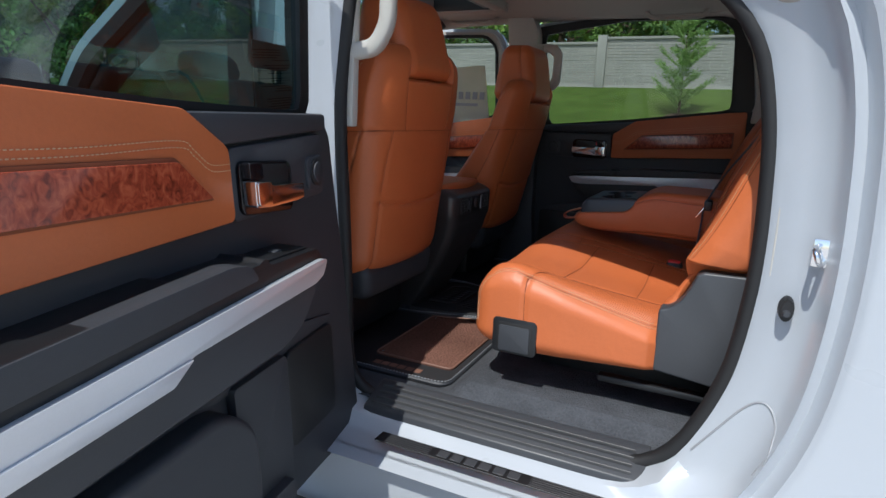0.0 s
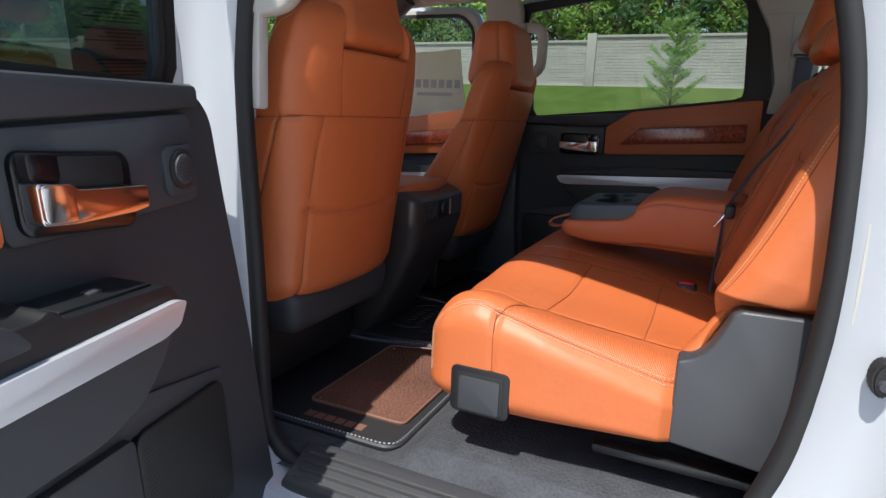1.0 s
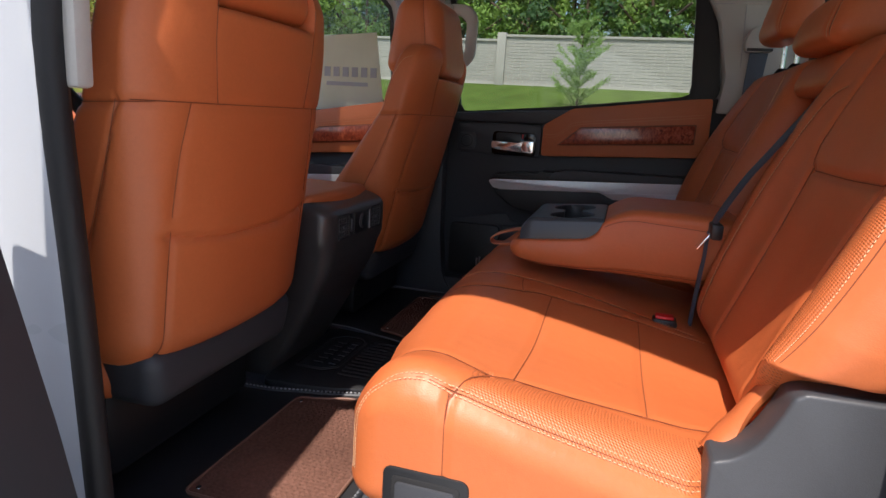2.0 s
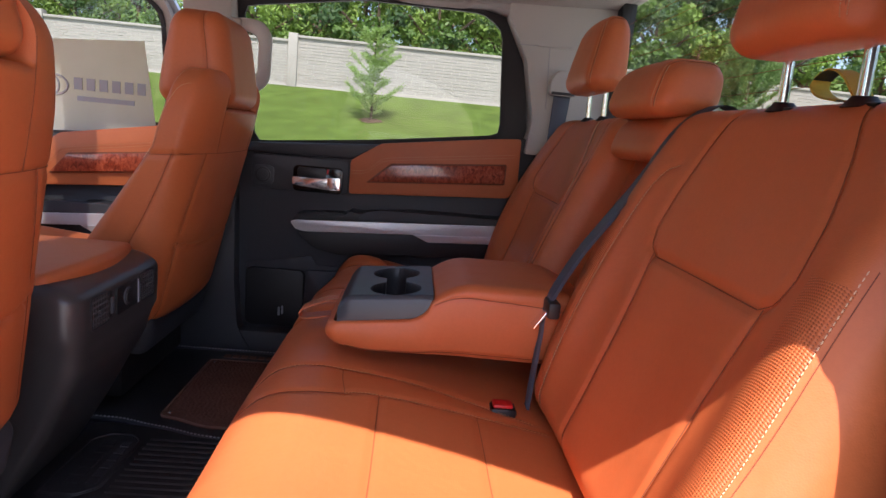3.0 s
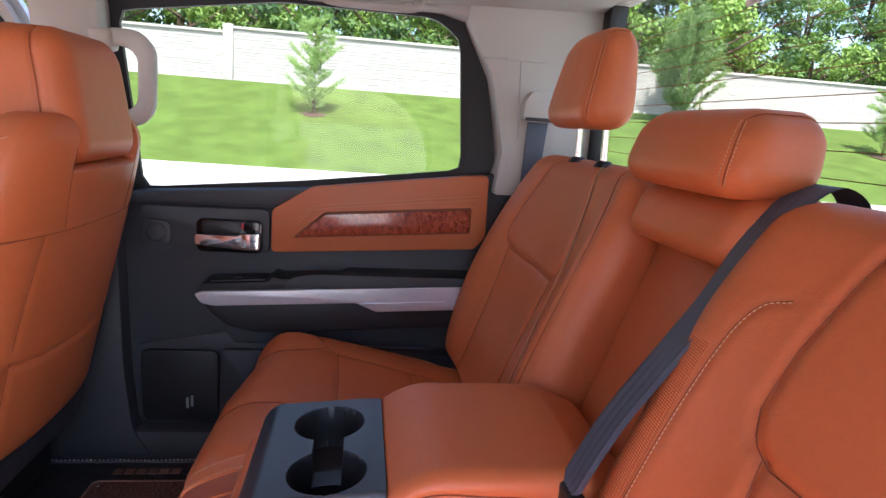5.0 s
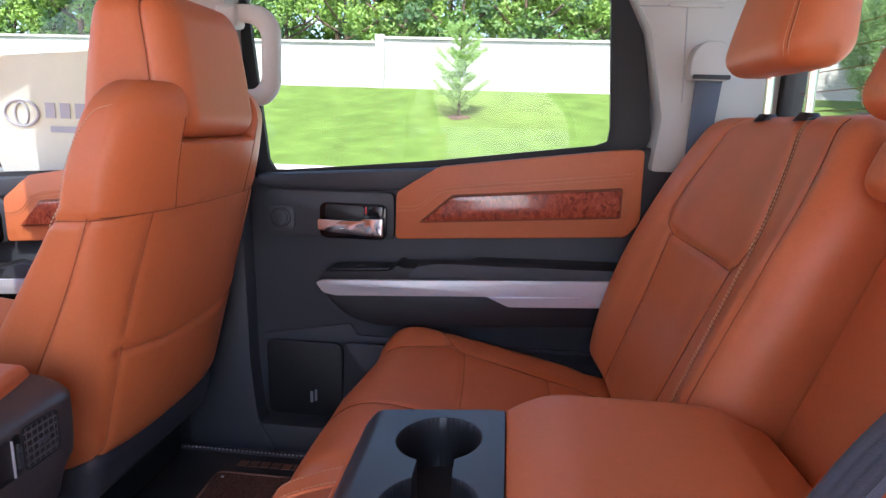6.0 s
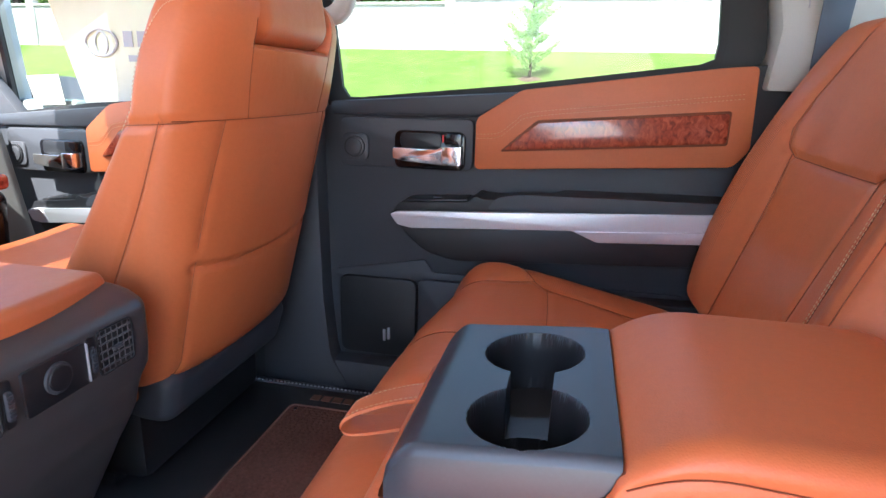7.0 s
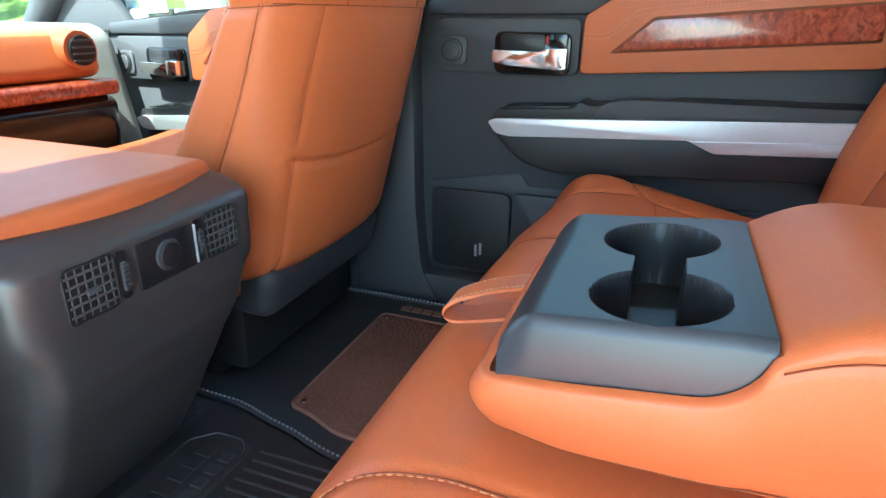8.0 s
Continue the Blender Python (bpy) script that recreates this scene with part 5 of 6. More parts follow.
def seat_belts():
    b = thing("seat_belt", "dark grey seat belt lying over the near backrest with metal tongue", "seat belt", (0.1, -0.16, 1.3))
    path = smooth_line([(0.285, -0.140, 1.585), (0.262, -0.148, 1.618), (0.225, -0.156, 1.632), (0.190, -0.160, 1.617), (0.153, -0.161, 1.579), (0.109, -0.161, 1.500), (0.056, -0.156, 1.416), (0.014, -0.154, 1.349), (-0.028, -0.154, 1.257), (-0.033, -0.155, 1.198), (-0.037, -0.155, 1.128), (-0.040, -0.152, 1.05)], 8)
    verts, faces = [], []
    for i, p in enumerate(path):
        for j in range(13):
            o = (-0.024 + j * 0.004) * (1.0 if p[2] > 1.27 else 0.6)
            verts.append((p[0] - 0.012 - (0.0013 if j % 3 == 1 else 0.0) + (0.0012 if j in (0, 12) else 0.0), p[1] + o, p[2] + 0.006))
    m = 13
    for i in range(len(path) - 1):
        for j in range(m - 1):
            faces.append((i * m + j, i * m + j + 1, (i + 1) * m + j + 1, (i + 1) * m + j))
    back = [(x + 0.0025, y, z - 0.001) for x, y, z in verts]
    k = len(verts)
    faces += [tuple(q + k for q in f[::-1]) for f in faces]
    put("webbing", verts + back, faces, M_BELT, b)
    part("latch_plate", box_bm(-0.042, -0.020, -0.189, -0.129, 1.246, 1.276, 0.005), M_BLACK, b)
    tg = part("tongue", prism_bm([(-0.040, 1.258), (-0.062, 1.224), (-0.059, 1.222), (-0.036, 1.256)], -0.175, -0.143, 0.001), M_CHROME, b, "metal belt tongue")
    k = thing("belt_buckle", "black belt buckle with a red release button", "buckle", (-0.09, -0.186, 1.07))
    part("housing", box_bm(-0.126, -0.078, -0.208, -0.170, 1.02, 1.082, 0.008), M_BLACK, k)
    part("button", box_bm(-0.121, -0.085, -0.203, -0.175, 1.077, 1.087, 0.004), M_RED, k, "red release button")
    f = thing("seat_belt", "dark belt running up to its beige guide on the far pillar", "seat belt", (0.13, 0.77, 1.6))
    part("webbing", prism_bm([(0.118, 1.42), (0.160, 1.42), (0.180, 1.705), (0.126, 1.705)], 0.772, 0.776, 0.001), M_BELT, f)
    gd = part("guide", prism_bm(round_poly([(0.106, 1.698), (0.192, 1.698), (0.190, 1.745), (0.172, 1.775), (0.128, 1.775), (0.108, 1.748)], 0.016), 0.750, 0.79, 0.012, 3), M_PILLAR, f, "beige belt guide")
    part("slot", prism_bm(rrect(0.112, 0.187, 1.700, 1.709, 0.003), 0.748, 0.756, 0.001), M_BLACK, gd)
    s = thing("strap_loop", "mustard and black woven strap looped over the seat back", "strap", (0.235, -0.49, 1.66))
    lp = smooth_line([(0.188, -0.532, 1.628), (0.192, -0.500, 1.655), (0.195, -0.470, 1.666), (0.196, -0.446, 1.660), (0.197, -0.437, 1.648), (0.200, -0.450, 1.636), (0.205, -0.478, 1.630)], 6)
    verts, faces = [], []
    for p in lp:
        verts += [(p[0] - 0.012, p[1], p[2]), (p[0] + 0.012, p[1], p[2]), (p[0] + 0.012, p[1] + 0.002, p[2] - 0.002), (p[0] - 0.012, p[1] + 0.002, p[2] - 0.002)]
    for i in range(len(lp) - 1):
        for j in range(4):
            faces.append((i * 4 + j, i * 4 + (j + 1) % 4, i * 4 + 4 + (j + 1) % 4, i * 4 + 4 + j))
    put("webbing", verts, faces, [M_YELLOW, M_BLACK], s, slots=[0, 0, 1, 0] * (len(lp) - 1))


seat_belts()


# ---- front seats ----
def front_seat(yc, x_ref, recline, lift, label):
    """x_ref: the back's rear face at 1.25 m; recline: how far it leans for each metre up."""
    t = thing("front_seat", label, "seat", (x_ref - 0.1, yc, 0.77), group="front seats")

    def place(X, z):
        return X + x_ref + (z - 1.25) * recline

    hy, hz, hx = 0.262, 0.315, 0.11

    def bend(p):
        x, y, z = p[:, 0], p[:, 1], p[:, 2]
        f = np.clip((z + hz) / (2 * hz), 0, 1)
        w = 0.915 + 0.095 * np.clip(f / 0.7, 0, 1) - 0.17 * np.clip((f - 0.76) / 0.24, 0, 1) ** 1.6
        rear = np.clip((x + hx) / (2 * hx), 0, 1)
        deep = 0.125 + 0.46 * np.clip(1.46 - (1.33 + z), 0, 0.5)
        X = -deep * (1 - rear) - 0.02 * rear * np.clip((f - 0.9) / 0.1, 0, 1) ** 2
        # side wings reach forward low down, and the rear face rounds into the sides
        X = X + 0.05 * (1 - rear) * np.clip(1 - np.abs(y) / hy, 0, 1)
        X = X - rear * 0.043 * np.clip(np.abs(y) / hy, 0, 1) ** 2.8
        Z = 1.33 + lift + z - 0.024 * np.clip((-0.15 - z) / 0.165, 0, 1)
        X = X - 0.06 * rear * np.clip((Z - 1.553 - lift) / 0.008, 0, 1) * np.clip((0.145 - np.abs(y)) / 0.01, 0, 1)
        return np.stack([place(X, Z), yc + y * w, Z], 1)

    pad = Pad((hx, hy, hz), 0.055, bend, 0.006)
    zz = 0.115 - lift
    pad.groove("x", 1, [(-0.3, zz), (0.3, zz)], 0.006, 0.005)
    for s in (-1, 1):
        pad.groove("y", s, [(-0.2, zz - 0.01), (0.2, zz)], 0.006, 0.005)
        pad.groove("y", s, smooth_line([(0.052, zz), (0.04, 0.0), (0.022, -0.15), (0.02, -hz)]), 0.006, 0.005)
        pad.groove("x", 1, smooth_line([(s * 0.176, zz), (s * 0.192, 0.0), (s * 0.202, -0.12), (s * 0.208, -hz)]), 0.006, 0.005)
        pad.groove("x", 1, [(s * 0.128, zz), (s * 0.150, 0.262)], 0.005, 0.003)
    pad.groove("x", 1, smooth_line([(-0.212, -0.098), (-0.08, -0.112), (0.08, -0.112), (0.212, -0.098)]), 0.013, -0.008)
    pad.groove("x", 1, smooth_line([(-0.210, -0.113), (-0.08, -0.127), (0.08, -0.127), (0.210, -0.113)]), 0.007, 0.010, False)
    b = pad.build("backrest", t, M_LEATHER, "tan leather seat back with a map pocket")
    rim = smooth_line([(-0.185, 0.20), (-0.165, 0.255), (-0.10, 0.285), (0.10, 0.285), (0.165, 0.255), (0.185, 0.20)])
    pad.thread(b, "x", -1, rim)
    for s in (-1, 1):
        pad.thread(b, "y", s, smooth_line([(-0.085, 0.10), (-0.07, 0.20), (-0.03, 0.262), (0.04, 0.278)]))

    def low(p):
        Z = 0.970 + lift + p[:, 2]
        w = 0.86 + 0.12 * np.clip((p[:, 2] + 0.07) / 0.14, 0, 1)
        return np.stack([place(-0.118 + p[:, 0], Z), yc + p[:, 1] * w, Z], 1)

    Pad((0.095, 0.226, 0.055), 0.035, low, 0.03).build("lower_shell", t, M_CHAR, "charcoal lower seat shell")

    def cush(p):
        f = np.clip((p[:, 2] + 0.09) / 0.18, 0, 1)
        return np.stack([x_ref - 0.40 + p[:, 0], yc + p[:, 1], 1.05 + p[:, 2] - 0.10 * p[:, 0] + 0.02 * f * (np.abs(p[:, 1]) / 0.25) ** 2], 1)

    Pad((0.27, 0.225, 0.08), 0.05, cush, 0.03).build("cushion", t, M_LEATHER)
    part("base", box_bm(x_ref - 0.60, x_ref - 0.16, yc - 0.20, yc + 0.20, 0.80, 0.98, 0.02), M_BLACK, t)
    for s in (-0.17, 0.17):
        part("seat_rail", box_bm(x_ref - 0.60, x_ref - 0.24, yc + s - 0.02, yc + s + 0.02, 0.765, 0.80, 0.006), M_BLACK, t)
        part("rail_bracket", box_bm(x_ref - 0.30, x_ref - 0.25, yc + s - 0.012, yc + s + 0.012, 0.80, 0.95, 0.006), M_BLACK, t)
    hh = 0.115

    def hb(p):
        f = np.clip((p[:, 2] + hh) / (2 * hh), 0, 1)
        rear = np.clip((p[:, 0] + 0.09) / 0.18, 0, 1)
        Z = 1.672 + lift + p[:, 2]
        X = -0.090 + p[:, 0] * (1 - 0.12 * f ** 2) - 0.075 * f * rear - 0.03 * f * (1 - rear)
        return np.stack([place(X, Z), yc + p[:, 1] * (1 - 0.08 * f ** 2) * (1.12 - 0.14 * rear), Z], 1)

    hp = Pad((0.095, 0.142, hh), 0.045, hb, 0.006, 7)
    for s in (-1, 1):
        hp.groove("y", s, smooth_line([(0.035, -hh), (0.035, 0), (0.02, hh)]), 0.006, 0.005)
    hp.build("headrest", t, M_LEATHER, "tan leather front headrest")
    return t


front_seat(-0.488, -0.832, 0.12, 0.03, "driver seat in sun-edged tan leather with map pocket")
front_seat(0.485, -0.832, 0.24, 0.0, "front passenger seat in tan leather, reclined a little")


# ---- centre console ----
def console():
    c = thing("centre_console", "charcoal centre console with rear air vents and a tan lid", "console", (-1.0, 0, 0.77))

    face_x = -0.851

    def bend(p):
        f = np.clip((p[:, 2] + 0.245) / 0.49, 0, 1)
        rear = np.clip((p[:, 0] + 0.05) / 0.30, 0, 1)
        z = 0.988 + p[:, 2]
        slant = 0.02 * np.clip((1.12 - z) / 0.12, 0, 1) + 0.155 * np.clip((1.06 - z) / 0.30, 0, 1) ** 1.25
        step = 0.006 * np.clip((1.105 - z) / 0.012, 0, 1)
        X = -1.101 + p[:, 0] - rear * (slant + step) - 0.045 * rear * np.clip((z - 1.195) / 0.038, 0, 1) ** 2
        side = 1 + 0.05 * np.clip((z - 1.10) / 0.02, 0, 1)
        return np.stack([X, p[:, 1] * (0.84 + 0.16 * np.clip((z - 0.93) / 0.22, 0, 1)) * side, z], 1)

    Pad((0.25, 0.172, 0.245), 0.034, bend, 0.02).build("body", c, M_CONSOLE, "dark charcoal console body")

    def lid(p):
        return np.stack([-1.185 + p[:, 0] + 0.03 * np.cos(p[:, 1] / 0.165 * 1.4) * (p[:, 0] > 0.2), p[:, 1], 1.222 + p[:, 2] + 0.008 * np.cos(p[:, 1] / 0.165 * 1.5)], 1)

    Pad((0.27, 0.165, 0.022), 0.016, lid, 0.02).build("lid", c, M_LEATHER, "tan leather console lid")
    pn = part("face_panel", prism_bm(rrect(-0.040, 0.048, 1.141, 1.195, 0.004), face_x - 0.02, face_x + 0.0035, 0.003, 2, "x"), M_BLACK, c)
    part("panel_edge", box_bm(face_x, face_x + 0.006, 0.0465, 0.0490, 1.143, 1.193, 0.0010), M_GREYTXT, c)
    for rad, d, mt in ((0.019, 0.007, M_CHAR), (0.0155, 0.0095, M_BLACK)):
        o = part("power_outlet", prism_bm([(0.004 + rad * math.cos(a * 0.2618), 1.170 + rad * math.sin(a * 0.2618)) for a in range(24)], face_x, face_x + d, 0.002, 2, "x"), mt, c, "capped power outlet")
    for s, y in ((-1, -0.098), (1, 0.098)):
        v = part("air_vent", prism_bm(rrect(y - 0.030, y + 0.030, 1.139, 1.198, 0.005), face_x - 0.03, face_x + 0.0005, 0.002, 2, "x"), M_RUBBER, c, "black louvred air vent")
        tube("vent_rim", [(face_x + 0.001, a, b) for a, b in rrect(y - 0.030, y + 0.030, 1.139, 1.198, 0.006)], 0.0016, v, M_BLACK, 8, "", True)
        for i in range(5):
            z = 1.1475 + i * 0.0105
            part("slat", box_bm(face_x - 0.001, face_x + 0.0022, y - 0.028, y + 0.028, z - 0.0012, z + 0.0012, 0.0005, 1), M_VANE, v)
        for i in range(6):
            q = y - 0.0238 + i * 0.0095
            part("slat", box_bm(face_x - 0.001, face_x + 0.0014, q - 0.0009, q + 0.0009, 1.141, 1.196, 0.0003, 1), M_VANE, v)
        part("vent_tab", box_bm(face_x + 0.001, face_x + 0.006, y - 0.008, y + 0.008, 1.165, 1.171, 0.001, 1), M_TRIM, v)
        w = y - s * 0.0405
        part("wheel_bezel", prism_bm(rrect(w - 0.0065, w + 0.0065, 1.141, 1.196, 0.004), face_x - 0.01, face_x + 0.0015, 0.0015, 2, "x"), M_BLACK, c)
        th = part("thumbwheel", prism_bm(rrect(w - 0.004, w + 0.004, 1.150, 1.184, 0.003), face_x - 0.01, face_x + 0.0055, 0.002, 2, "x"), M_CHAR, c, "ribbed vent wheel")
        for i in range(6):
            part("wheel_rib", box_bm(face_x + 0.004, face_x + 0.0068, w - 0.0035, w + 0.0035, 1.154 + i * 0.005, 1.1562 + i * 0.005, 0.0004, 1), M_CHAR, th)


console()


# ---- floor mats ----
def floor_mat(x0, x1, y0, y1, s, label):
    m = thing("floor_mat", label, "floor mat", ((x0 + x1) / 2, (y0 + y1) / 2, 0.77), group="rear floor mats")
    # the edge beside the floor hump waves inwards
    wave = [(-1.12, 0.235), (-0.965, 0.228), (-0.905, 0.208), (-0.84, 0.195), (-0.77, 0.170), (-0.70, 0.160), (x1, 0.160)]
    if s > 0:
        shape = round_poly([(x1, y1), (x0 - 0.12, y1)] + wave, 0.045)
    else:
        shape = round_poly([(x0 - 0.12, y0), (x1, y0)] + [(a, -b) for a, b in wave[::-1]], 0.045)
    part("tray", prism_bm(shape, 0.762, 0.774, 0.004, 2, "z"), M_MATRUB, m, "black rubber mat tray")
    ya, yb = (0.095, 0.07) if s < 0 else (0.07, 0.095)
    if s > 0:
        ri = round_poly([(x0 + 0.11, y0 + 0.044), (-0.845, y0 + 0.036), (-0.77, y0 + 0.004), (x1 - 0.03, y0), (x1 - 0.03, y1 - yb), (x0 + 0.11, y1 - yb)], 0.02)
    else:
        ri = round_poly([(x0 + 0.11, y0 + ya), (x1 - 0.03, y0 + ya), (x1 - 0.03, y1), (-0.77, y1 - 0.004), (-0.845, y1 - 0.036), (x0 + 0.11, y1 - 0.044)], 0.02)
    part("rug", prism_bm(ri, 0.772, 0.779, 0.003, 2, "z"), M_RUG, m, "brown ribbed carpet insert")
    ribs = bmesh.new()
    rr = random.Random(5)
    y = y0 + (ya if s < 0 else 0.044) + 0.012
    while y < y1 - (yb if s > 0 else 0.044) - 0.008:
        x = x0 + 0.118
        while x < x1 - 0.046:
            ln = rr.uniform(0.008, 0.014)
            q = [ribs.verts.new((x + a * ln, y + b * 0.0042, 0.7785 + c * 0.0045)) for a, b, c in ((0, -1, 0), (0, 1, 0), (1, 1, 0), (1, -1, 0), (0.5, 0, 1))]
            for i in range(4):
                ribs.faces.new((q[i], q[(i + 1) % 4], q[4]))
            x += ln + 0.0012
        y += 0.0098
    tagged(part("rug_surface", ribs, M_RUG, m, "", 80), kind="stuff")
    lp = np.array(shape)
    lp = offset_loop(lp, -0.004)
    tube("binding", [(a, b, 0.772) for a, b in lp], 0.006, m, M_CHAR, 6, "grey stitched binding", True)
    pts = resample(np.vstack([lp, lp[:1]]), 0.010)
    stitches("binding_thread", np.array([(a, b, 0.7795) for a, b in pts]), m, M_GREYTXT, 0.55, 0.0024)
    tube("rug_edge", [(a, b, 0.779) for a, b in offset_loop(ri, -0.002)], 0.003, m, M_BRONZE, 6, "", True)
    for a, b in ((x0 + 0.13, y0 + (ya if s < 0 else 0.044) + 0.02), (x0 + 0.13, y1 - (yb if s > 0 else 0.044) - 0.02)):
        part("stud", prism_bm([(a + 0.006 * math.cos(k), b + 0.006 * math.sin(k)) for k in (0, 1.05, 2.09, 3.14, 4.19, 5.24)], 0.778, 0.781, 0.001, 1, "z"), M_CHROME, m)
    for i in range(6):
        x = (x0 + x1) / 2 - 0.06 + i * 0.027
        yy = y0 + 0.035 if s < 0 else y1 - 0.06
        part("mark", box_bm(x, x + 0.022, yy, yy + 0.024, 0.773, 0.7755, 0.0005, 1), M_BRONZE, m)
    return m


floor_mat(-1.0, -0.60, -0.735, -0.20, -1, "black rubber floor mat with a brown carpet insert, partly sunlit")
floor_mat(-1.0, -0.60, 0.21, 0.735, 1, "black rubber floor mat with a brown carpet insert")


def tunnel_mat():
    m = thing("tunnel_mat", "ribbed black rubber mat over the floor hump", "floor mat", (-0.75, 0.0, 0.775))
    part("pad", prism_bm(round_poly([(-1.02, -0.205), (-0.91, -0.195), (-0.84, -0.184), (-0.77, -0.158), (-0.62, -0.148), (-0.58, 0.0), (-0.62, 0.148), (-0.77, 0.158), (-0.84, 0.184), (-0.91, 0.195), (-1.02, 0.205)], 0.03), 0.764, 0.784, 0.006, 2, "z"), M_MATRUB, m)
    plate = round_poly([(-0.985, -0.10), (-0.905, -0.10), (-0.870, -0.07), (-0.870, 0.12), (-0.895, 0.145), (-0.950, 0.145), (-0.985, 0.11)], 0.012)
    part("badge_plate", prism_bm(plate, 0.782, 0.7865, 0.002, 2, "z"), M_MATRUB, m)
    tube("plate_rim", [(a, b, 0.7865) for a, b in offset_loop(np.array(plate), -0.005)], 0.0022, m, M_MATRUB, 6, "", True)
    for i in range(6):
        y = -0.06 + i * 0.029
        part("mark", box_bm(-0.905, -0.885, y, y + 0.021, 0.7855, 0.789, 0.001, 1), M_CHAR, m)
        part("mark", box_bm(-0.948, -0.920, y, y + 0.024, 0.7855, 0.788, 0.001, 1), M_MATRUB, m)
    for i in range(12):
        y = -0.105 + i * 0.021
        part("rib", box_bm(-0.855, -0.63, y, y + 0.005, 0.782, 0.7875, 0.0016, 1), M_MATRUB, m)


tunnel_mat()


# ---- front of the cab ----
def cab_front():
    d = thing("dashboard", "tan leather topped dashboard with burl strip and round vent", "dashboard", (-1.75, 0, 1.2), "structure")

    def slab(x0, x1, y0, y1, z0, z1, r, wave=0.0):
        hx, hy, hz = (x1 - x0) / 2, (y1 - y0) / 2, (z1 - z0) / 2

        def bend(p):
            return np.stack([p[:, 0] + (x0 + x1) / 2 - wave * (p[:, 2] + hz), p[:, 1] + (y0 + y1) / 2, p[:, 2] + (z0 + z1) / 2], 1)

        return Pad((hx, hy, hz), r, bend, 0.05)

    slab(-2.05, -1.56, -0.80, 0.60, 1.288, 1.395, 0.035, 0.35).build("upper_pad", d, M_LEATHER, "tan leather dash top")
    slab(-2.0, -1.54, -0.80, 0.605, 1.250, 1.286, 0.012).build("burl_strip", d, M_BURL, "glossy burl strip")
    slab(-2.0, -1.60, -0.80, 0.62, 0.82, 1.248, 0.03, -0.1).build("glove_box", d, M_GLOSSBLK, "dark glossy glove box")
    slab(-2.1, -1.62, 0.60, 0.80, 0.80, 1.40, 0.05, 0.2).build("end_panel", d, M_DASHEND, "grey dash end panel")
    for rad, x, mt in ((0.044, -1.580, M_LEATHER), (0.034, -1.572, M_BLACK)):
        bm = bmesh.new()
        bmesh.ops.create_cone(bm, cap_ends=True, segments=32, radius1=rad, radius2=rad * 0.94, depth=0.05, matrix=Matrix.Translation((x, 0.528, 1.350)) @ Matrix.Rotation(radians(90), 4, "Y"))
        v = part("air_vent", bm, mt, d, "round dash air vent")
    for i in range(4):
        z = 1.329 + i * 0.014
        part("slat", box_bm(-1.550, -1.543, 0.528 - 0.027, 0.528 + 0.027, z - 0.002, z + 0.002, 0.001), M_TRIM, d)
    # screen, its pillars and rail
    g = thing("windscreen", "sloping clear windscreen with beige pillars", "windscreen", (-1.7, 0, 1.6), "structure")
    p = put("pane", [(-2.15, -0.80, 1.36), (-2.15, 0.80, 1.36), (-1.42, 0.66, 1.99), (-1.42, -0.66, 1.99)], [(0, 1, 2, 3)], M_SCREEN, g)
    p.visible_shadow = False
    for s, drop in ((-1, 0.07), (1, 0.0)):
        tube("pillar", [(-2.08, s * 0.83, 1.36 - drop), (-1.78, s * 0.79, 1.66 - drop), (-1.40, s * 0.74, 1.95 - drop)], 0.045, g, M_CHAR, 10, "charcoal windscreen pillar")
        part("pillar_corner", prism_bm([(-2.02, 1.36), (-1.70, 1.385), (-1.86, 1.58 - drop)], s * 0.835 - 0.02, s * 0.835 + 0.02, 0.008), M_CHAR, g)
    part("header", box_bm(-1.46, -1.33, -0.76, 0.76, 1.955, 2.03, 0.02), M_HEAD, g)
    tube("roof_rail", [(-1.42, 0.80, 1.95), (-1.2, 0.82, 1.97), (-0.95, 0.83, 1.975)], 0.04, g, M_HEAD, 8)
    # bonnet and firewall close the nose
    n = thing("bonnet", "white painted bonnet ahead of the windscreen", "bonnet", (-2.6, 0, 1.2), "structure")
    part("panel", prism_bm(round_poly([(-2.1, 0.6), (-2.1, 1.34), (-3.2, 1.26), (-3.45, 1.1), (-3.45, 0.6)], 0.06), -0.92, 0.92, 0.05, 3), M_PAINT, n)
    w = thing("steering_wheel", "dark leather steering wheel on its column", "steering wheel", (-1.36, -0.47, 1.2))
    ring = []
    for i in range(40):
        a = 6.2832 * i / 40
        y, u = 0.19 * math.cos(a), 0.19 * math.sin(a)
        ring.append((-1.40 - u * 0.40, -0.47 + y, 1.35 + u * 0.92))
    tube("rim", ring, 0.016, w, M_BLACK, 10, "", True)
    for a, b in ((-0.18, 0.0), (0.18, 0.0)):
        tube("spoke", [(-1.42, -0.47, 1.33), (-1.40, -0.47 + a, 1.35)], 0.014, w, M_BLACK, 8)
    part("hub", box_bm(-1.47, -1.40, -0.55, -0.39, 1.27, 1.39, 0.03), M_BLACK, w)
    tube("column", [(-1.46, -0.47, 1.32), (-1.75, -0.47, 1.20)], 0.035, w, M_BLACK, 10)


cab_front()


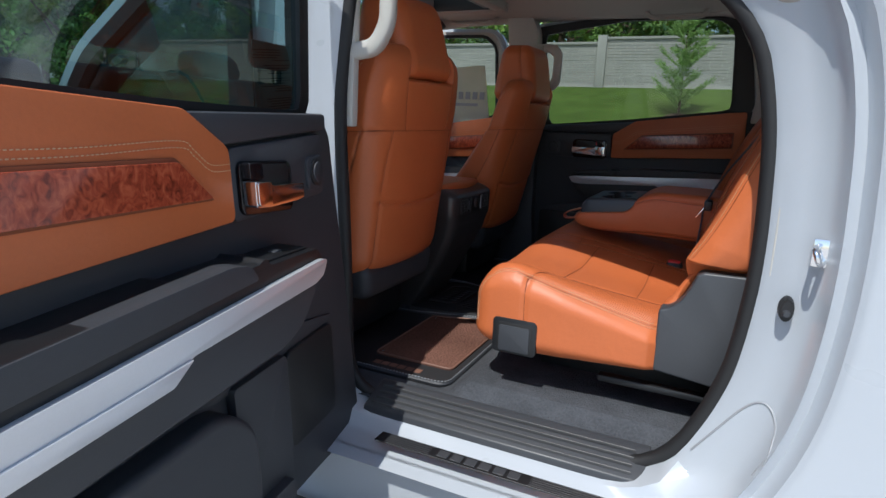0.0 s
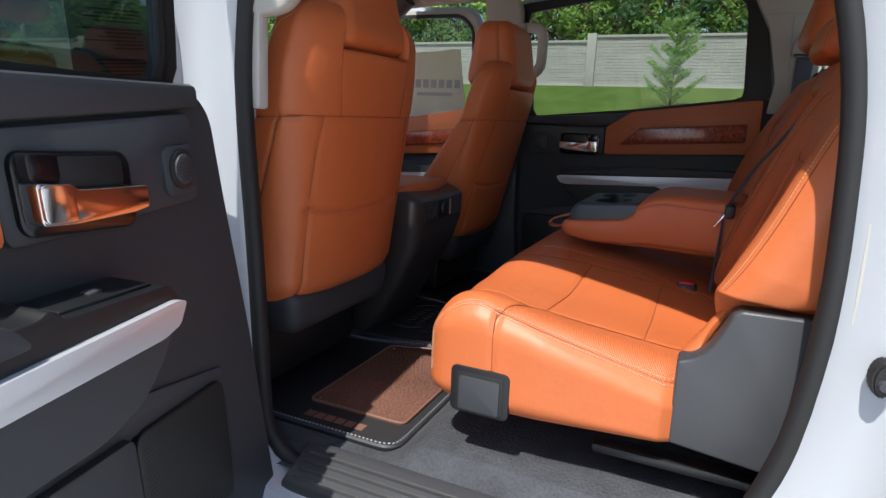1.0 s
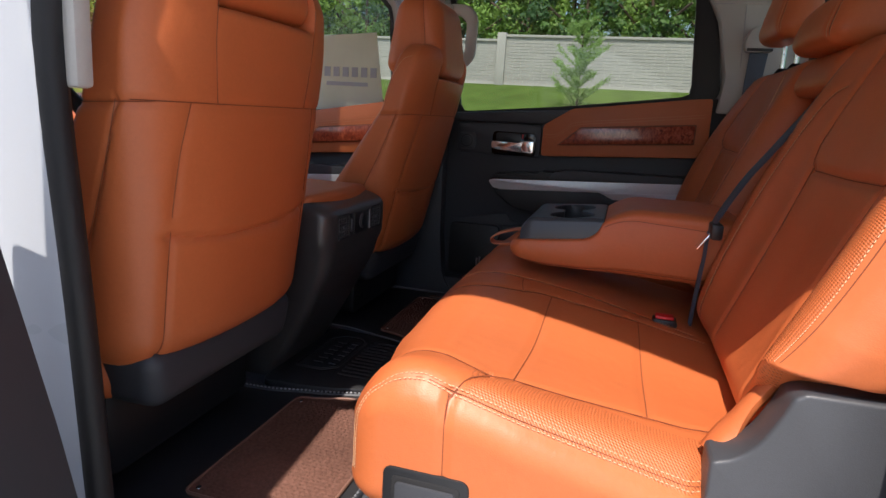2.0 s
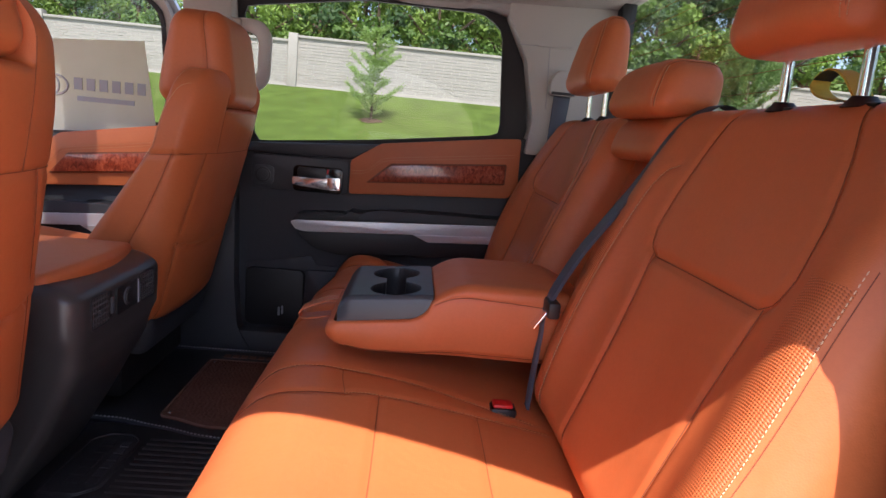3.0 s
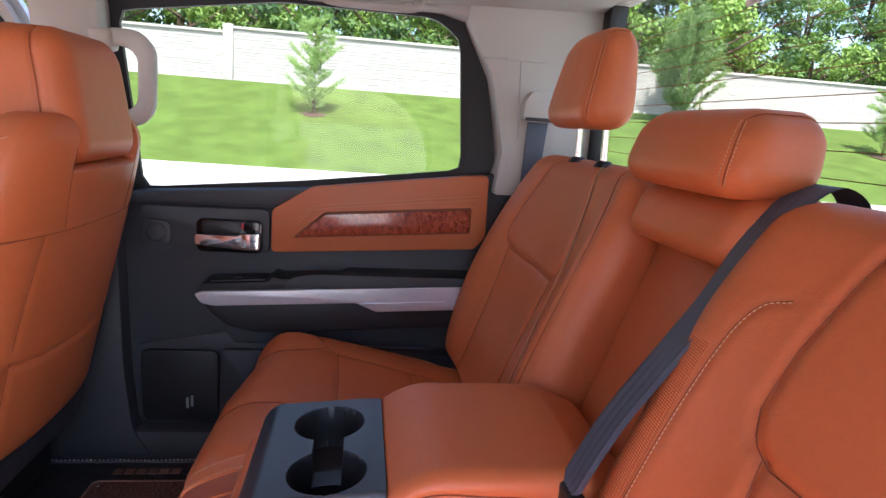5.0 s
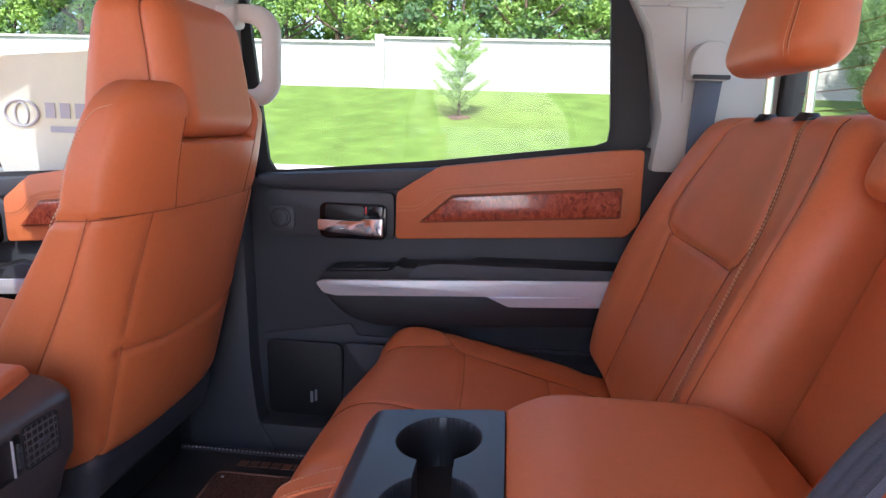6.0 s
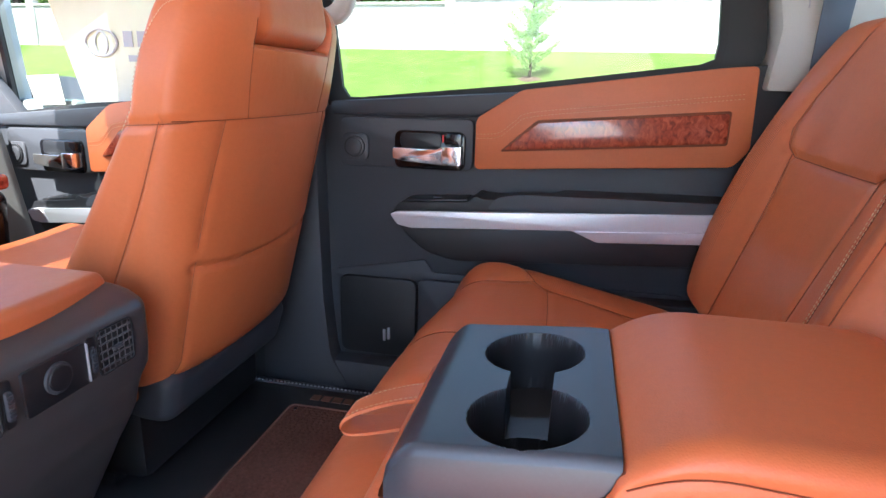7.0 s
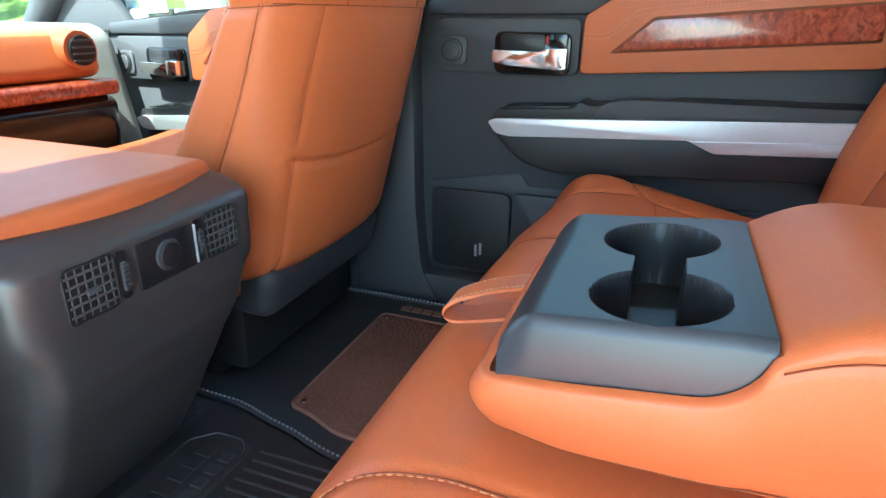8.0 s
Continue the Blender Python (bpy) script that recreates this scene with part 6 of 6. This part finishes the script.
def driver_front_door():
    d = thing("door_driver_front", "closed white driver door with dark tinted window", "car door", (0, 0, 0), "structure")
    part("outer_panel", prism_bm(round_poly([(-2.05, 0.70), (-0.99, 0.70), (-0.975, 1.44), (-2.05, 1.38)], 0.04), -0.985, -0.90, 0.02, 3), M_PAINT, d)
    gl = even_loop([(-1.80, 1.40), (-1.03, 1.435), (-1.04, 1.90), (-1.22, 1.875), (-1.438, 1.751), (-1.674, 1.605), (-1.765, 1.50)], 0.04, 60)
    il, ol = offset_loop(gl, 0.034), offset_loop(gl, 0.072)
    skin("window_seal", [at_y(gl, -0.90), at_y(il, -0.90), at_y(il, -0.946), at_y(gl, -0.94), at_y(gl, -0.90)], M_BLACK, d, "black window surround")
    skin("window_frame", [at_y(il, -0.89), at_y(ol, -0.89), at_y(ol, -0.935), at_y(offset_loop(gl, 0.058), -0.95), at_y(il, -0.945), at_y(il, -0.89)], M_PAINT, d)
    put("window_pane", at_y(gl, -0.91), [tuple(range(60))], M_TINT, d, "dark tinted glass")
    part("inner_panel", prism_bm([(-2.0, 0.78), (-1.02, 0.78), (-1.02, 1.42), (-2.0, 1.37)], -0.89, -0.83, 0.015), M_CHAR, d)
    m = thing("side_mirror", "large black side mirror on the driver door", "mirror", (-1.82, -1.15, 1.45))

    def shell(p):
        return np.stack([-1.82 + p[:, 0], -1.118 + p[:, 1] * (1 - 0.1 * p[:, 2]), 1.465 + p[:, 2]], 1)

    Pad((0.06, 0.115, 0.135), 0.045, shell, 0.03).build("housing", m, M_BLACK)
    put("mirror_glass", [(-1.7585, -1.205, 1.37), (-1.7585, -1.03, 1.37), (-1.7585, -1.03, 1.56), (-1.7585, -1.205, 1.56)], [(0, 1, 2, 3)], M_CHROME, m)
    part("arm", box_bm(-1.86, -1.80, -1.08, -0.97, 1.38, 1.43, 0.015), M_BLACK, m)


driver_front_door()


def window_sheets():
    s = thing("window_sheet", "thin white printed sheet on the front passenger window", "paper sheet", (-1.4, 0.862, 1.6))
    part("sheet", prism_bm([(-1.628, 1.715), (-1.19, 1.745), (-1.15, 1.46), (-1.545, 1.435)], 0.8590, 0.8605, 0), M_FILM, s)
    for rx, rz, th in ((0.046, 0.032, 0.005),):
        ring = [(-1.475 + rx * math.cos(a * 0.1571), 0.857, 1.585 + rz * math.sin(a * 0.1571)) for a in range(40)]
        tube("emblem", ring, th * 0.7, s, M_INK, 6, "grey oval emblem", True)
    ring = [(-1.475 + 0.018 * math.cos(a * 0.2618), 0.857, 1.583 + 0.028 * math.sin(a * 0.2618)) for a in range(24)]
    tube("emblem", ring, 0.003, s, M_INK, 6, "", True)
    for i in range(6):
        x = -1.41 + i * 0.04
        part("mark", box_bm(x, x + 0.026, 0.856, 0.858, 1.575, 1.612, 0), M_INK, s)
    part("mark", box_bm(-1.40, -1.22, 0.856, 0.858, 1.54, 1.555, 0), M_INK, s)
    q = thing("sticker", "small white sticker on the front passenger window", "sticker", (-1.6, 0.862, 1.45))
    part("paper", prism_bm([(-1.72, 1.50), (-1.62, 1.505), (-1.61, 1.43), (-1.70, 1.425)], 0.8590, 0.8605, 0), M_FILM, q)
    # the price sheet on the open door's glass
    p = thing("price_sheet", "printed paper sheet fixed to the open door's tinted glass", "paper sheet", (-0.9, -1.1, 1.6))

    def add(name, bm, mat, label=""):
        bm.transform(SWING)
        return part(name, bm, mat, p, label)

    add("paper", prism_bm([(-0.828, 1.462), (-0.690, 1.474), (-0.694, 1.590), (-0.834, 1.579)], 0.8690, 0.8700, 0), M_SHEET)
    rng = random.Random(3)
    for i in range(24):
        z = 1.474 + i * 0.0043
        if i in (5, 6, 13, 18):
            continue
        a = -0.815 + (0.03 if i > 19 else 0.0) + (0.012 if i % 5 == 0 else 0.0)
        add("text_line", box_bm(a, a + rng.uniform(0.05, 0.11), 0.8683, 0.8689, z, z + 0.0017, 0), M_BLACK)


window_sheets()


def grab_handle(outer, inner, y, label):
    """A flat moulded D-shaped grip on a door pillar, its band rounded in section."""
    g = thing("grab_handle", label, "grab handle", (outer[0][0], y, outer[0][1]), group="grab handles")
    n, m = 72, 12
    o, i = even_loop(outer, 0.035, n), even_loop(inner, 0.018, n)
    verts, faces = [], []
    for a, b in zip(o, i):
        c, h = (a + b) / 2, (a - b) / 2
        for k in range(m):
            q = 6.28319 * k / m
            u, v = math.copysign(abs(math.cos(q)) ** 0.6, math.cos(q)), math.copysign(abs(math.sin(q)) ** 0.6, math.sin(q))
            verts.append((c[0] + h[0] * u, y + 0.017 * v, c[1] + h[1] * u))
    for p in range(n):
        for k in range(m):
            l, t = (k + 1) % m, (p + 1) % n
            faces.append((p * m + k, p * m + l, t * m + l, t * m + k))
    put("grip", verts, faces, M_PILLAR, g, "", 60)
    x = min(q[0] for q in outer)
    for z in (outer[0][1] - 0.03, outer[-1][1] + 0.03):
        part("mount", box_bm(x - 0.02, x + 0.03, y - 0.026, y + 0.026, z - 0.024, z + 0.024, 0.01, 3), M_PILLAR, g)
    return g


grab_handle([(-0.885, 1.838), (-0.80, 1.834), (-0.766, 1.795), (-0.770, 1.655), (-0.80, 1.620), (-0.885, 1.615)],
            [(-0.872, 1.797), (-0.832, 1.797), (-0.806, 1.775), (-0.808, 1.675), (-0.826, 1.655), (-0.872, 1.655)], 0.775, "beige moulded grab handle on the far door pillar")
grab_handle([(-0.875, 1.862), (-0.785, 1.860), (-0.733, 1.815), (-0.735, 1.690), (-0.778, 1.622), (-0.875, 1.612)],
            [(-0.862, 1.820), (-0.802, 1.820), (-0.772, 1.795), (-0.773, 1.705), (-0.797, 1.664), (-0.862, 1.655)], -0.822, "beige moulded grab handle beside the open doorway")


def roof_fittings():
    tg = thing("window_tag", "small white and red printed tag on the rear window", "tag", (0.315, 0.15, 1.92))
    part("paper", prism_bm(round_poly([(0.205, 1.965), (0.100, 1.965), (0.082, 1.902), (0.208, 1.892)], 0.008), 0.312, 0.3135, 0, 1, "x"), M_PAPER, tg)
    part("print", prism_bm([(0.148 + 0.022 * math.cos(a * 0.3142), 1.93 + 0.012 * math.sin(a * 0.3142)) for a in range(20)], 0.3105, 0.3118, 0, 1, "x"), M_RED, tg, "red printed oval")
    for z in (1.908, 1.950):
        part("print", box_bm(0.3108, 0.3118, 0.105, 0.19, z, z + 0.005, 0), M_INK, tg)
    hd = thing("roof_grab_handle", "beige moulded grab handle on the roof rail", "grab handle", (-0.28, 0.78, 1.95), group="grab handles")
    tube("grip", smooth_line([(-0.405, 0.79, 1.985), (-0.400, 0.765, 1.955), (-0.375, 0.758, 1.938), (-0.28, 0.756, 1.935), (-0.185, 0.758, 1.938), (-0.165, 0.765, 1.955), (-0.160, 0.79, 1.985)], 6), 0.012, hd, M_HEAD, 10, flat=0.8)
    part("cap", box_bm(-0.205, -0.185, 0.748, 0.768, 1.932, 1.950, 0.005), M_PILLAR, hd)
    copy_thing(hd, Matrix.Translation((-1.22, 0.78, 1.945)))
    tube("panel_seam", [(0.0, 0.7895, 1.846), (0.08, 0.7895, 1.847), (0.17, 0.7895, 1.853)], 0.0014, side_far, M_INK, 5)
    tube("panel_seam", [(0.098, 0.7895, 1.846), (0.108, 0.7895, 1.655)], 0.0014, side_far, M_INK, 5)
    k = thing("coat_hook", "light grey coat hook plate on the rear pillar", "coat hook", (0.1, 0.785, 1.86))
    part("plate", prism_bm(rrect(0.06, 0.17, 1.845, 1.852, 0.002), 0.784, 0.792, 0.002), M_PILLAR, k)


roof_fittings()
